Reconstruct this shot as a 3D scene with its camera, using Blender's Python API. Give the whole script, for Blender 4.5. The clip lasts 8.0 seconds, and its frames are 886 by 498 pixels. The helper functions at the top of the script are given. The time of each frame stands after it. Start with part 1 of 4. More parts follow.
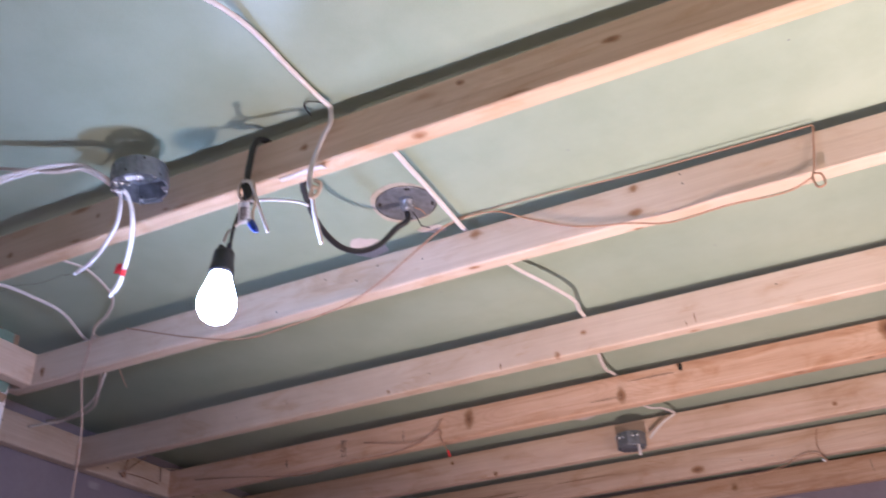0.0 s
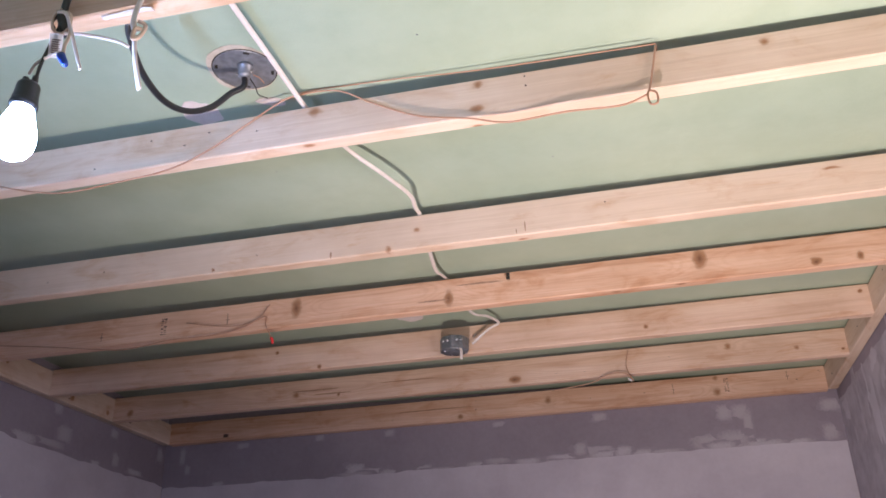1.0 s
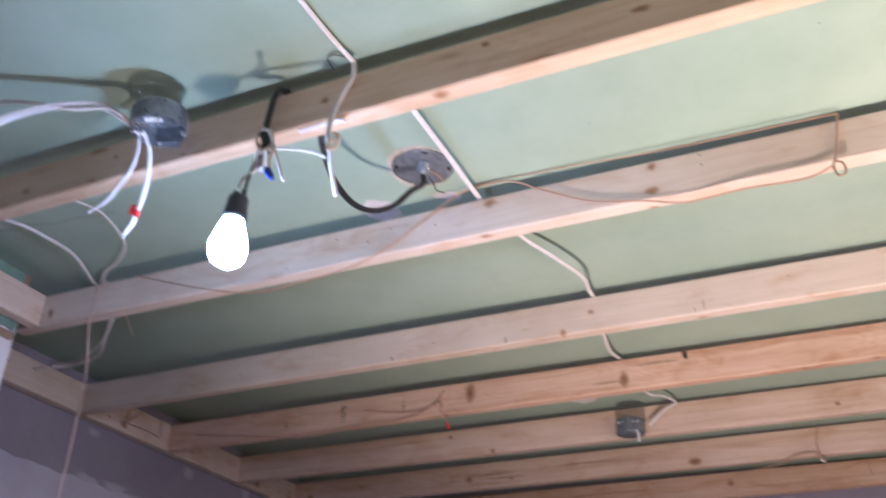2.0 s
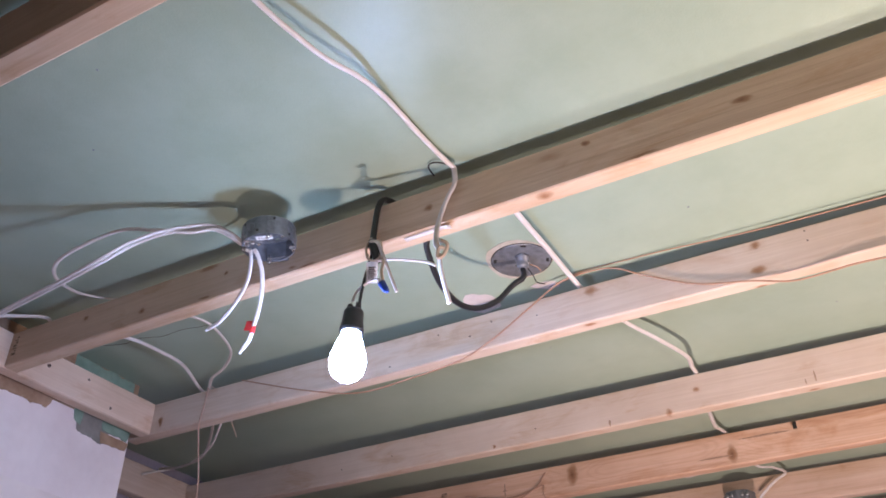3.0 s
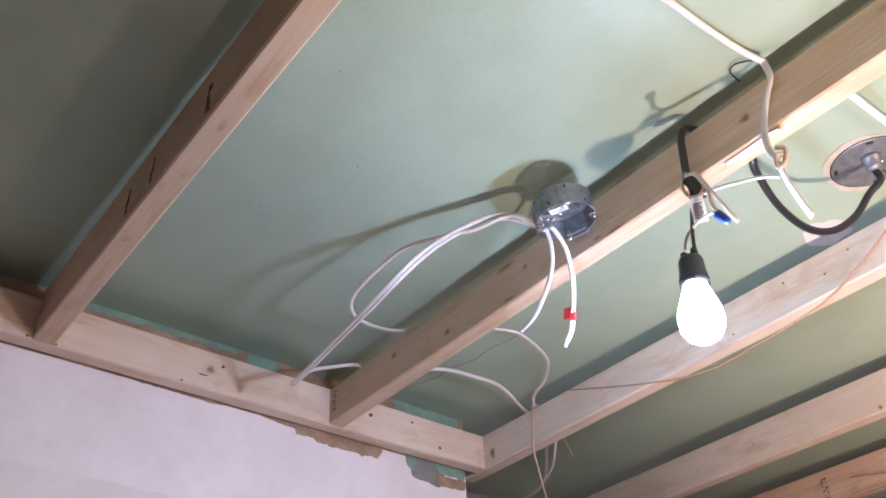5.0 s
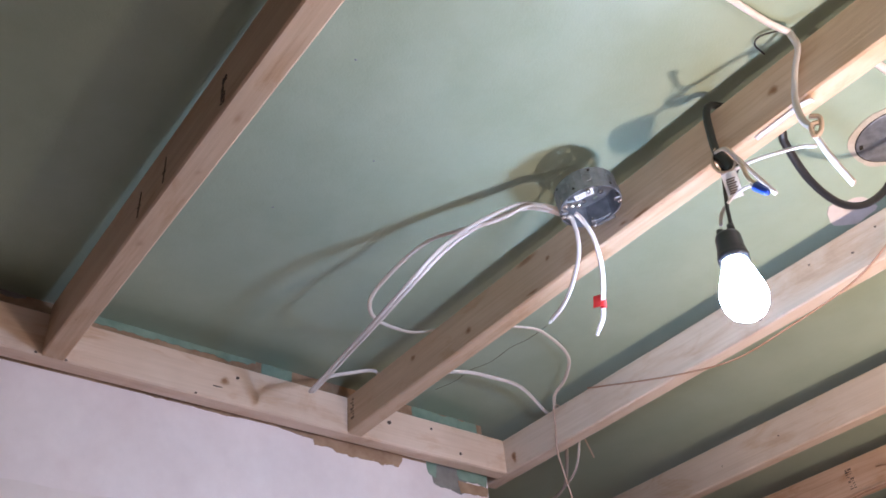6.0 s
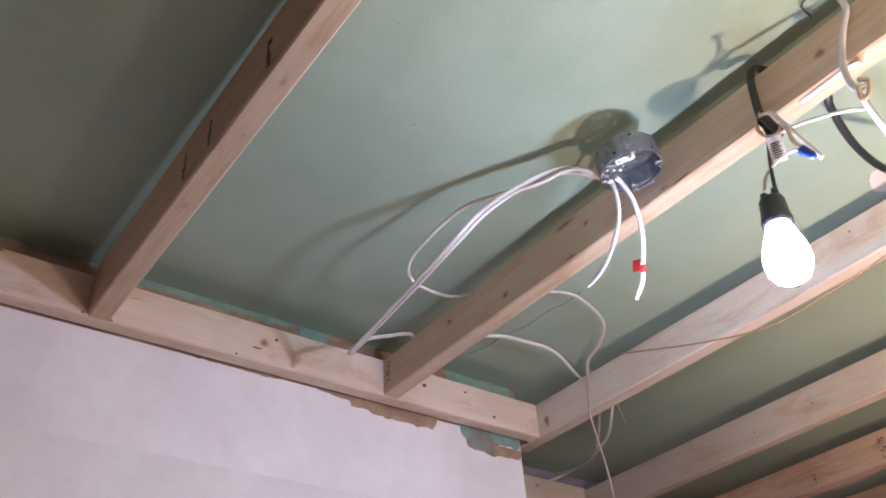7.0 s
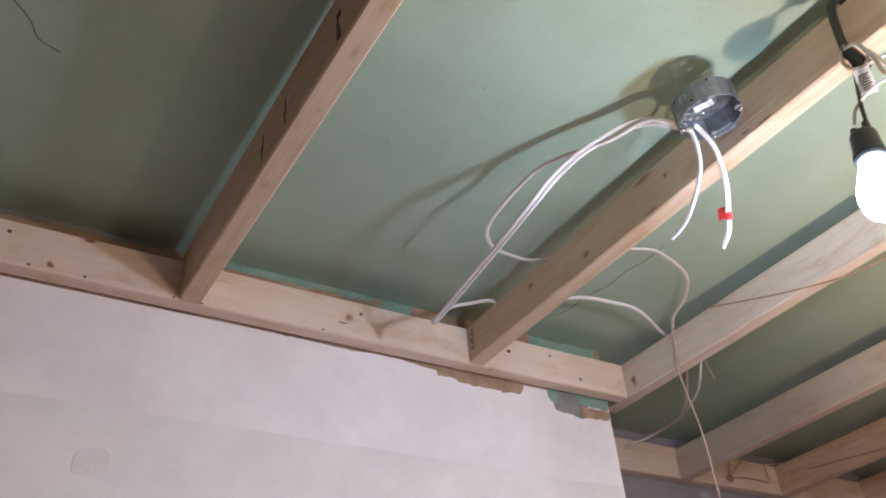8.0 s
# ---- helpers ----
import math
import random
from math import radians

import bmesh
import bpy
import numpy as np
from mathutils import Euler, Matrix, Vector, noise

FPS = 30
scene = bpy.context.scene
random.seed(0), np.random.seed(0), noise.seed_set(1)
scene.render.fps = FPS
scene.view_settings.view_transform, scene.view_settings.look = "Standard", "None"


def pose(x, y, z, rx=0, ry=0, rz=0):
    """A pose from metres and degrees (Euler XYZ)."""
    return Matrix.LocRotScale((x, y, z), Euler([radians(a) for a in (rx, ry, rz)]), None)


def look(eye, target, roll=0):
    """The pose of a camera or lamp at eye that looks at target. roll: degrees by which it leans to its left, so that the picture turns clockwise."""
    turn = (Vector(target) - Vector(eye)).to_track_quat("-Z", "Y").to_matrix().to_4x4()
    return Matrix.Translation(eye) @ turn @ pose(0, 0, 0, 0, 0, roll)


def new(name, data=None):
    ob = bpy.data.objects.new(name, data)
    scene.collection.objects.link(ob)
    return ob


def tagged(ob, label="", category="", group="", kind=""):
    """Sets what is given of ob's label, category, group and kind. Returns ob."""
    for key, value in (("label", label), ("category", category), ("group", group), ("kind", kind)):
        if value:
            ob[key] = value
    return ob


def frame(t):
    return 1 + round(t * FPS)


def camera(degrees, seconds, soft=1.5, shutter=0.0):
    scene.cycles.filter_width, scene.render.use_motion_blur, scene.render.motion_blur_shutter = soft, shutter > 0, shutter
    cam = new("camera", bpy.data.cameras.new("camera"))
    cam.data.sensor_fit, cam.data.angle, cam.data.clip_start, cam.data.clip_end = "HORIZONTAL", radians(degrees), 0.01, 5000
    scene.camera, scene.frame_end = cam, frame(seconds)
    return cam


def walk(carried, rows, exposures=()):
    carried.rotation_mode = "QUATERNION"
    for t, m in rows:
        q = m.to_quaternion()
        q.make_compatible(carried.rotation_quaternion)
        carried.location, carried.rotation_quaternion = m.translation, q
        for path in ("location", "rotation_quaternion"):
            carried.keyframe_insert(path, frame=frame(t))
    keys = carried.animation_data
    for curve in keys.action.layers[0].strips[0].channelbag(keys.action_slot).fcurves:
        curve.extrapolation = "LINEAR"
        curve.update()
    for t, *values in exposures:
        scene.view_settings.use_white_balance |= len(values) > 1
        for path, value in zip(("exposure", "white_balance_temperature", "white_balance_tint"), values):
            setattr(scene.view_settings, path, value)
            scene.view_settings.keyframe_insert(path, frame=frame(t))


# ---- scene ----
# camera and its walk: seconds, x, y, z, and the three turns in degrees
cam = camera(53.97, 8.0, soft=1.7, shutter=0.3)
ROWS = [
    (0.0, 1.8161, -0.3907, 1.3739, 121.2760, 2.9550, 24.6180),
    (0.5, 1.8440, -0.3564, 1.3459, 117.6150, 2.4360, 17.7610),
    (1.0, 1.8503, -0.3221, 1.3309, 115.1990, 1.5280, 13.3390),
    (1.5, 1.8441, -0.3215, 1.3296, 116.0360, 0.0320, 14.4170),
    (2.0, 1.8053, -0.3705, 1.3392, 120.2900, -0.8140, 23.2750),
    (2.2, 1.8015, -0.3987, 1.3432, 122.3260, -0.8400, 26.3600),
    (3.3, 1.7298, -0.4600, 1.4066, 124.5720, 0.8460, 29.8410),
    (3.5, 1.7170, -0.4660, 1.4133, 124.0830, 0.9170, 31.8310),
    (4.0, 1.6533, -0.4558, 1.4262, 122.8380, 1.7010, 37.1080),
    (4.5, 1.5927, -0.3467, 1.4433, 125.6820, 1.4820, 48.4330),
    (4.7, 1.5706, -0.3056, 1.4422, 126.5370, 1.3920, 50.4170),
    (5.8, 1.4586, -0.2981, 1.4406, 127.4370, 4.9540, 51.7510),
    (6.0, 1.4542, -0.3067, 1.4370, 128.0450, 4.7550, 52.2800),
    (6.5, 1.4466, -0.3199, 1.4335, 126.2700, 3.9830, 50.5220),
    (7.0, 1.4411, -0.3291, 1.4258, 126.0740, 3.5250, 53.3810),
    (7.5, 1.4404, -0.3370, 1.4236, 126.2260, 3.7620, 56.2240),
    (8.0, 1.4203, -0.3412, 1.4133, 124.8270, 4.0510, 59.2090),
]
walk(cam, [(t, pose(x, y, z, rx, ry, rz)) for t, x, y, z, rx, ry, rz in ROWS],
     [(0, -0.18, 5600, 33), (1, -0.08, 5500, 23), (2, -0.15, 5300, 22), (3.3, -0.19, 5800, 29), (4, -0.14, 5700, 27), (4.7, 0.38, 6150, 24), (6, 0.19, 6200, 22), (6.5, 0.31, 6300, 23), (7.5, 0.25, 6450, 20), (8, 0.34, 6550, 15)])

# ---- world and lights ----
world = bpy.data.worlds.new("world")
scene.world = world
world.use_nodes = True
world.node_tree.nodes["Background"].inputs[0].default_value = (0.9, 0.8, 0.6, 1)
world.node_tree.nodes["Background"].inputs[1].default_value = 0.01
scene.view_settings.exposure = 0.0
BULB_GLOW = 470.0        # the bulb lights the room by its own glass
# a warm flood lamp on the floor, tipped up towards the far right of the joists
work = bpy.data.lights.new("work_lamp_light", "SPOT")
work.energy, work.color, work.shadow_soft_size = 300.0, (1.0, 0.79, 0.575), 0.035
work.spot_size, work.spot_blend = radians(112), 1.0
new("work_lamp_light", work).matrix_world = look((1.50, 0.54, 0.15), (2.4, 1.40, 2.3))
# a second warm lamp by the right wall, beyond the view
side = bpy.data.lights.new("side_lamp_light", "POINT")
side.energy, side.color, side.shadow_soft_size = 28.0, (1.0, 0.83, 0.58), 0.06
new("side_lamp_light", side).matrix_world = pose(2.44, 0.82, 1.5)

# ---- plan, in metres ----
UNDER = 2.30            # underside of the joists
WOOD_W = 0.038
CEIL = 2.441            # face of the green board at the ledger; it drops a little to the right
CEIL_FALL = 0.013
JOIST_Y = (0.0, 0.647, 1.108, 1.655, 2.11, 2.557, 2.994, 3.48)
LEDGER_X, LEDGER2_X, RIGHT_X = 0.0, -0.387, 2.623
WALL_L, WALL_L2, WALL_R, WALL_FAR = -0.045, -0.427, 2.663, 3.52
CORNER_Y, BACK_Y = 1.08, -2.2


# ---- materials ----
def material(name):
    m = bpy.data.materials.new(name)
    m.use_nodes = True
    return m, m.node_tree.nodes, m.node_tree.links, m.node_tree.nodes["Principled BSDF"]


def node(ns, kind, **inputs):
    n = ns.new(kind)
    for k, v in inputs.items():
        n.inputs[k.replace("_", " ")].default_value = v
    return n


def ramp(ns, ls, source, stops):
    r = ns.new("ShaderNodeValToRGB")
    els = r.color_ramp.elements
    while len(els) < len(stops):
        els.new(0.5)
    for e, (p, c) in zip(els, stops):
        e.position, e.color = p, (*c, 1)
    ls.new(source, r.inputs[0])
    return r.outputs[0]


def mix(ns, ls, kind, fac, a, b):
    m = ns.new("ShaderNodeMix")
    m.data_type, m.blend_type = "RGBA", kind
    for sock, v in ((m.inputs[0], fac), (m.inputs[6], a), (m.inputs[7], b)):
        if hasattr(v, "is_linked"):
            ls.new(v, sock)
        elif isinstance(v, tuple):
            sock.default_value = (*v, 1)
        else:
            sock.default_value = v
    return m.outputs[2]


def bump(ns, ls, bsdf, height, strength, distance):
    b = node(ns, "ShaderNodeBump", Strength=strength, Distance=distance)
    ls.new(height, b.inputs["Height"])
    ls.new(b.outputs[0], bsdf.inputs["Normal"])


def wood_material(name, light, mid, dark, knots=(), rings=0.5, seed=0):
    """Spruce: year rings about a wandering pith, bent round the knots, with fine grain and handling marks.
    knots: x, y, z, three half widths and a kind (0 brown, 1 dark, 2 pale and rough), in the piece's own space."""
    m, ns, ls, b = material(name)
    tc, info = ns.new("ShaderNodeTexCoord"), ns.new("ShaderNodeObjectInfo")
    own = tc.outputs["Object"]

    def calc(kind, a, b2=None, c2=None):
        n = ns.new("ShaderNodeMath")
        n.operation = kind
        for k, v in enumerate((a, b2, c2)):
            if hasattr(v, "is_linked"):
                ls.new(v, n.inputs[k])
            elif v is not None:
                n.inputs[k].default_value = v
        return n.outputs[0]

    def vec(kind, a, b2=None, c2=None):
        n = ns.new("ShaderNodeVectorMath")
        n.operation = kind
        ls.new(a, n.inputs[0])
        for k, v in ((1, b2), (2, c2)):
            if v is not None:
                n.inputs[k].default_value = v
        return n.outputs["Value"] if kind == "LENGTH" else n.outputs[0]

    shift = ns.new("ShaderNodeVectorMath")
    shift.operation = "MULTIPLY_ADD"
    ls.new(info.outputs["Random"], shift.inputs[0])
    shift.inputs[1].default_value = (17, 9, 5)
    ls.new(own, shift.inputs[2])
    moved = shift.outputs[0]

    def grain_noise(scale, **kw):
        mp = node(ns, "ShaderNodeMapping", Scale=scale)
        ls.new(moved, mp.inputs[0])
        n = node(ns, "ShaderNodeTexNoise", Scale=1.0, **kw)
        ls.new(mp.outputs[0], n.inputs["Vector"])
        return n.outputs[0]

    # distance from the pith, which wanders along the length
    rnd = random.Random(name + str(seed))
    py, pz = rnd.uniform(0.030, 0.060), rnd.uniform(0.02, 0.07)
    slow = grain_noise((1.1, 3, 3), Detail=2.0)
    axis = vec("MULTIPLY_ADD", own, (0, 1, 1), (0, -py, -pz))
    dist = calc("MULTIPLY_ADD", slow, 0.055, vec("LENGTH", axis))
    wobble = grain_noise((9, 60, 60), Detail=3.0)
    field = calc("MULTIPLY_ADD", wobble, 0.0045, dist)
    near = None
    warp = node(ns, "ShaderNodeTexNoise", Scale=38.0, Detail=3.0)
    ls.new(moved, warp.inputs["Vector"])
    bent = ns.new("ShaderNodeVectorMath")
    bent.operation = "MULTIPLY_ADD"
    ls.new(warp.outputs["Color"], bent.inputs[0])
    bent.inputs[1].default_value = (0.020, 0.0, 0.011)
    ls.new(own, bent.inputs[2])
    bent = vec("ADD", bent.outputs[0], (-0.010, 0.0, -0.0055))
    for x, y, z, rx, ry, rz, kind in knots:
        q = vec("LENGTH", vec("MULTIPLY_ADD", bent, (1 / rx, 1 / ry, 1 / rz), (-x / rx, -y / ry, -z / rz)))
        w = vec("LENGTH", vec("MULTIPLY_ADD", own, (0.30 / rx, 0.5 / ry, 0.55 / rz), (-x * 0.30 / rx, -y * 0.5 / ry, -z * 0.55 / rz)))
        g = node(ns, "ShaderNodeMapRange")
        g.interpolation_type = "SMOOTHERSTEP"
        ls.new(w, g.inputs["Value"])
        g.inputs["From Min"].default_value, g.inputs["From Max"].default_value = 0.0, 2.0
        g.inputs["To Min"].default_value, g.inputs["To Max"].default_value = min(0.012, 0.55 * rz), 0.0
        field = calc("ADD", field, g.outputs[0])
        # brown ones have no dark core, and the pale rough ones stay faint
        q = calc("MULTIPLY_ADD", q, (0.46, 0.85, 0.30)[kind], (0.52, 0.20, 0.92)[kind])
        near = q if near is None else calc("MINIMUM", near, q)
    wave = calc("SINE", calc("MULTIPLY", field, 2 * math.pi / 0.0052))
    streak = grain_noise((1.6, 34, 34), Detail=6.0, Roughness=0.6, Distortion=0.6)
    fine = grain_noise((5, 210, 210), Detail=3.0)
    broad = node(ns, "ShaderNodeTexNoise", Scale=3.2, Detail=4.0, Roughness=0.6)
    ls.new(moved, broad.inputs["Vector"])
    c = ramp(ns, ls, streak, ((0.26, dark), (0.46, mid), (0.64, light)))
    late = ramp(ns, ls, calc("MULTIPLY_ADD", wave, 0.5, 0.5), ((0.45, (1, 1, 1)), (0.97, tuple(0.45 + 0.55 * d / l for d, l in zip(dark, light)))))
    c = mix(ns, ls, "MULTIPLY", calc("MULTIPLY", broad.outputs[0], 2 * rings), c, late)
    f = ramp(ns, ls, fine, ((0.3, (0.9, 0.88, 0.85)), (0.6, (1, 1, 1))))
    c = mix(ns, ls, "MULTIPLY", 0.7, c, f)
    w = ramp(ns, ls, broad.outputs[0], ((0.35, (0.84, 0.8, 0.75)), (0.6, (1.0, 1.0, 1.0))))
    c = mix(ns, ls, "MULTIPLY", 0.8, c, w)
    # handling stains, drawn out along the grain
    smear = ramp(ns, ls, grain_noise((6, 17, 17), Detail=5.0, Roughness=0.62, Distortion=0.8), ((0.53, (1, 1, 1)), (0.66, (0.86, 0.75, 0.64)), (0.75, (0.72, 0.58, 0.46))))
    c = mix(ns, ls, "MULTIPLY", 0.75, c, smear)
    tone = ramp(ns, ls, info.outputs["Random"], ((0.0, (0.93, 0.9, 0.86)), (0.5, (1, 1, 1)), (1.0, (1.0, 0.94, 0.86))))
    c = mix(ns, ls, "MULTIPLY", 1.0, c, tone)
    if near is not None:
        edge = calc("MULTIPLY_ADD", wobble, 0.5, calc("MULTIPLY", near, 1.0))
        body = ramp(ns, ls, calc("MULTIPLY", edge, 0.5), ((0.14, (0.07, 0.032, 0.016)), (0.28, (0.21, 0.095, 0.045)), (0.50, (0.36, 0.19, 0.10)), (0.60, (0.40, 0.23, 0.135)), (0.68, (0.55, 0.37, 0.25))))
        cover = ramp(ns, ls, calc("MULTIPLY", edge, 0.5), ((0.50, (1, 1, 1)), (0.60, (0.62, 0.62, 0.62)), (0.71, (0.25, 0.25, 0.25)), (0.98, (0, 0, 0))))
        c = mix(ns, ls, "MIX", cover, c, body)
    ls.new(c, b.inputs["Base Color"])
    b.inputs["Roughness"].default_value = 0.62
    bump(ns, ls, b, fine, 0.25, 0.002)
    return m


def board_material():
    """Green moisture board: paper face with mottling, smudges and a slight sheen."""
    m, ns, ls, b = material("green_board")
    tc = ns.new("ShaderNodeTexCoord")
    big = node(ns, "ShaderNodeTexNoise", Scale=1.7, Detail=5.0, Roughness=0.6)
    mid = node(ns, "ShaderNodeTexNoise", Scale=9.0, Detail=5.0, Roughness=0.65)
    fine = node(ns, "ShaderNodeTexNoise", Scale=260.0, Detail=3.0)
    for n in (big, mid, fine):
        ls.new(tc.outputs["Object"], n.inputs["Vector"])
    c = ramp(ns, ls, big.outputs[0], ((0.35, (0.325, 0.41, 0.325)), (0.65, (0.38, 0.46, 0.365))))
    d = ramp(ns, ls, mid.outputs[0], ((0.35, (0.9, 0.91, 0.88)), (0.6, (1, 1, 1))))
    c = mix(ns, ls, "MULTIPLY", 0.8, c, d)
    ls.new(c, b.inputs["Base Color"])
    r = ramp(ns, ls, mid.outputs[0], ((0.3, (0.33, 0.33, 0.33)), (0.7, (0.44, 0.44, 0.44))))
    ls.new(r, b.inputs["Roughness"])
    b.inputs["Specular IOR Level"].default_value = 0.36
    crease = node(ns, "ShaderNodeTexNoise", Scale=60.0, Detail=6.0, Roughness=0.65, Distortion=0.8)
    ls.new(tc.outputs["Object"], crease.inputs["Vector"])
    add = ns.new("ShaderNodeMath")
    add.operation = "ADD"
    ls.new(crease.outputs[0], add.inputs[0])
    ls.new(fine.outputs[0], add.inputs[1])
    bump(ns, ls, b, add.outputs[0], 0.19, 0.002)
    return m


def plaster_material(name, a, c2, scale=2.2, rough=0.8, grain=0.8):
    """Paper or filler with stains at two sizes."""
    m, ns, ls, b = material(name)
    tc = ns.new("ShaderNodeTexCoord")
    big = node(ns, "ShaderNodeTexNoise", Scale=scale, Detail=6.0, Roughness=0.62)
    fine = node(ns, "ShaderNodeTexNoise", Scale=55.0, Detail=4.0)
    for n in (big, fine):
        ls.new(tc.outputs["Object"], n.inputs["Vector"])
    c = ramp(ns, ls, big.outputs[0], ((0.36, a), (0.62, c2)))
    d = ramp(ns, ls, fine.outputs[0], ((0.3, (0.93, 0.92, 0.92)), (0.6, (1, 1, 1))))
    c = mix(ns, ls, "MULTIPLY", grain, c, d)
    ls.new(c, b.inputs["Base Color"])
    b.inputs["Roughness"].default_value = rough
    bump(ns, ls, b, fine.outputs[0], 0.15, 0.002)
    return m


def plain_material(name, colour, rough=0.5, metal=0.0, vary=0.15):
    m, ns, ls, b = material(name)
    tc = ns.new("ShaderNodeTexCoord")
    n = node(ns, "ShaderNodeTexNoise", Scale=70.0, Detail=4.0)
    ls.new(tc.outputs["Object"], n.inputs["Vector"])
    low = tuple(v * (1 - vary) for v in colour)
    ls.new(ramp(ns, ls, n.outputs[0], ((0.35, low), (0.65, colour))), b.inputs["Base Color"])
    b.inputs["Roughness"].default_value, b.inputs["Metallic"].default_value = rough, metal
    return m


def glow_material(name, colour, strength):
    m, ns, ls, b = material(name)
    b.inputs["Base Color"].default_value = (0.9, 0.9, 0.9, 1)
    b.inputs["Emission Color"].default_value = (*colour, 1)
    b.inputs["Emission Strength"].default_value = strength
    return m


def radial_material(name, rim, ring, core, wobble=0.3, bounds=(0.25, 0.55, 0.85), squared=False):
    """A mark that fades from its core to the surface round it."""
    m, ns, ls, b = material(name)
    tc = ns.new("ShaderNodeTexCoord")
    mid = ns.new("ShaderNodeVectorMath")
    mid.operation = "MULTIPLY_ADD"
    mid.inputs[1].default_value, mid.inputs[2].default_value = (2, 2, 0), (-1, -1, 0)
    ls.new(tc.outputs["Generated"], mid.inputs[0])
    size = ns.new("ShaderNodeVectorMath")
    size.operation = "LENGTH"
    if squared:
        sq = ns.new("ShaderNodeVectorMath")
        sq.operation = "MULTIPLY"
        ls.new(mid.outputs[0], sq.inputs[0])
        ls.new(mid.outputs[0], sq.inputs[1])
        ls.new(sq.outputs[0], size.inputs[0])
    else:
        ls.new(mid.outputs[0], size.inputs[0])
    n = node(ns, "ShaderNodeTexNoise", Scale=90.0, Detail=5.0, Roughness=0.65)
    ls.new(tc.outputs["Object"], n.inputs["Vector"])
    add = ns.new("ShaderNodeMath")
    add.operation = "MULTIPLY_ADD"
    ls.new(n.outputs[0], add.inputs[0])
    add.inputs[1].default_value = wobble
    ls.new(size.outputs["Value"], add.inputs[2])
    o = wobble / 2
    ls.new(ramp(ns, ls, add.outputs[0], ((bounds[0] + o, core), (bounds[1] + o, ring), (min(bounds[2] + o, 1.0), rim))), b.inputs["Base Color"])
    b.inputs["Roughness"].default_value = 0.65
    return m


# the knots of the joists.
# joist, x, height over the underside, half width, half height, dark or pale
FACE_KNOTS = (
    (1, 1.427, 0.068, 0.006, 0.005, 1), (1, 1.362, 0.066, 0.034, 0.012, 2), (1, 1.388, 0.042, 0.022, 0.014, 2), (1, 1.688, 0.049, 0.014, 0.005, 1),
    (1, 1.123, 0.044, 0.006, 0.005, 0), (1, 0.648, 0.052, 0.004, 0.004, 1), (1, 0.600, 0.082, 0.022, 0.005, 0), (1, 0.246, 0.060, 0.006, 0.004, 0),
    (2, 1.611, 0.076, 0.008, 0.006, 0), (2, 1.607, 0.019, 0.010, 0.007, 0), (2, 2.162, 0.067, 0.007, 0.006, 0), (2, 1.265, 0.074, 0.012, 0.010, 0), (2, 0.032, 0.029, 0.006, 0.010, 1),
    (3, 1.338, 0.054, 0.006, 0.005, 0), (3, 1.261, 0.006, 0.005, 0.006, 0), (3, 0.760, 0.010, 0.003, 0.004, 1), (3, 2.366, 0.074, 0.016, 0.003, 0),
    (4, 2.072, 0.069, 0.016, 0.028, 1), (4, 2.388, 0.020, 0.013, 0.010, 1), (4, 2.505, 0.023, 0.010, 0.010, 1), (4, 1.321, 0.034, 0.013, 0.020, 1), (4, 1.505, 0.088, 0.007, 0.014, 1), (4, 0.819, 0.060, 0.016, 0.028, 1),
    (5, 1.904, 0.034, 0.008, 0.006, 1), (5, 2.598, 0.080, 0.007, 0.006, 1), (5, 0.560, 0.077, 0.006, 0.005, 1), (5, 0.730, 0.007, 0.006, 0.006, 1),
    (6, 1.385, 0.021, 0.020, 0.012, 1), (6, 2.202, 0.072, 0.010, 0.008, 0), (6, 2.447, 0.044, 0.008, 0.006, 0), (6, 2.607, 0.023, 0.006, 0.005, 1), (6, 0.650, 0.028, 0.006, 0.006, 1), (6, 0.459, 0.041, 0.010, 0.008, 0), (6, -0.307, 0.030, 0.012, 0.012, 0),
    (7, 1.458, 0.059, 0.012, 0.012, 0), (7, 2.181, 0.090, 0.009, 0.008, 0), (7, 2.180, 0.030, 0.012, 0.012, 0), (7, 1.057, 0.017, 0.008, 0.008, 0),
)
# bark streaks along the lower part of the joist with the bulb: x, height, half width, half height
BARK = ((0.855, 0.006, 0.020, 0.003), (0.82, 0.012, 0.012, 0.003), (0.60, 0.010, 0.016, 0.003), (0.42, 0.030, 0.008, 0.006), (1.52, 0.006, 0.03, 0.003))
# on the undersides: joist, x, place across, half length, half width
UNDER_KNOTS = ((1, 1.343, 0.016, 0.014, 0.010), (2, 1.250, 0.012, 0.012, 0.006), (3, 1.614, 0.025, 0.012, 0.005), (4, 1.823, 0.016, 0.016, 0.008), (4, 2.011, 0.010, 0.014, 0.007),
               (0, 0.699, 0.024, 0.022, 0.012), (0, 0.576, 0.026, 0.018, 0.010), (0, 0.387, 0.022, 0.018, 0.010), (0, 0.140, 0.012, 0.005, 0.004), (2, 1.601, 0.033, 0.012, 0.004))

JOIST_X = [LEDGER2_X if i >= 3 else (-0.085 if i == 2 else LEDGER_X) for i in range(len(JOIST_Y))]


def knots_of(i):
    out = [(x - JOIST_X[i], 0.0, z, rx * 1.25, 0.022, rz * 1.4, dark) for j, x, z, rx, rz, dark in FACE_KNOTS if j == i]
    out += [(x - JOIST_X[i], y, 0.0, rx, ry, 0.008, 2 if i == 0 else 0) for j, x, y, rx, ry in UNDER_KNOTS if j == i]
    if i == 1:
        out += [(x, 0.0, z, rx, 0.01, rz, 0) for x, z, rx, rz in BARK]
    return out


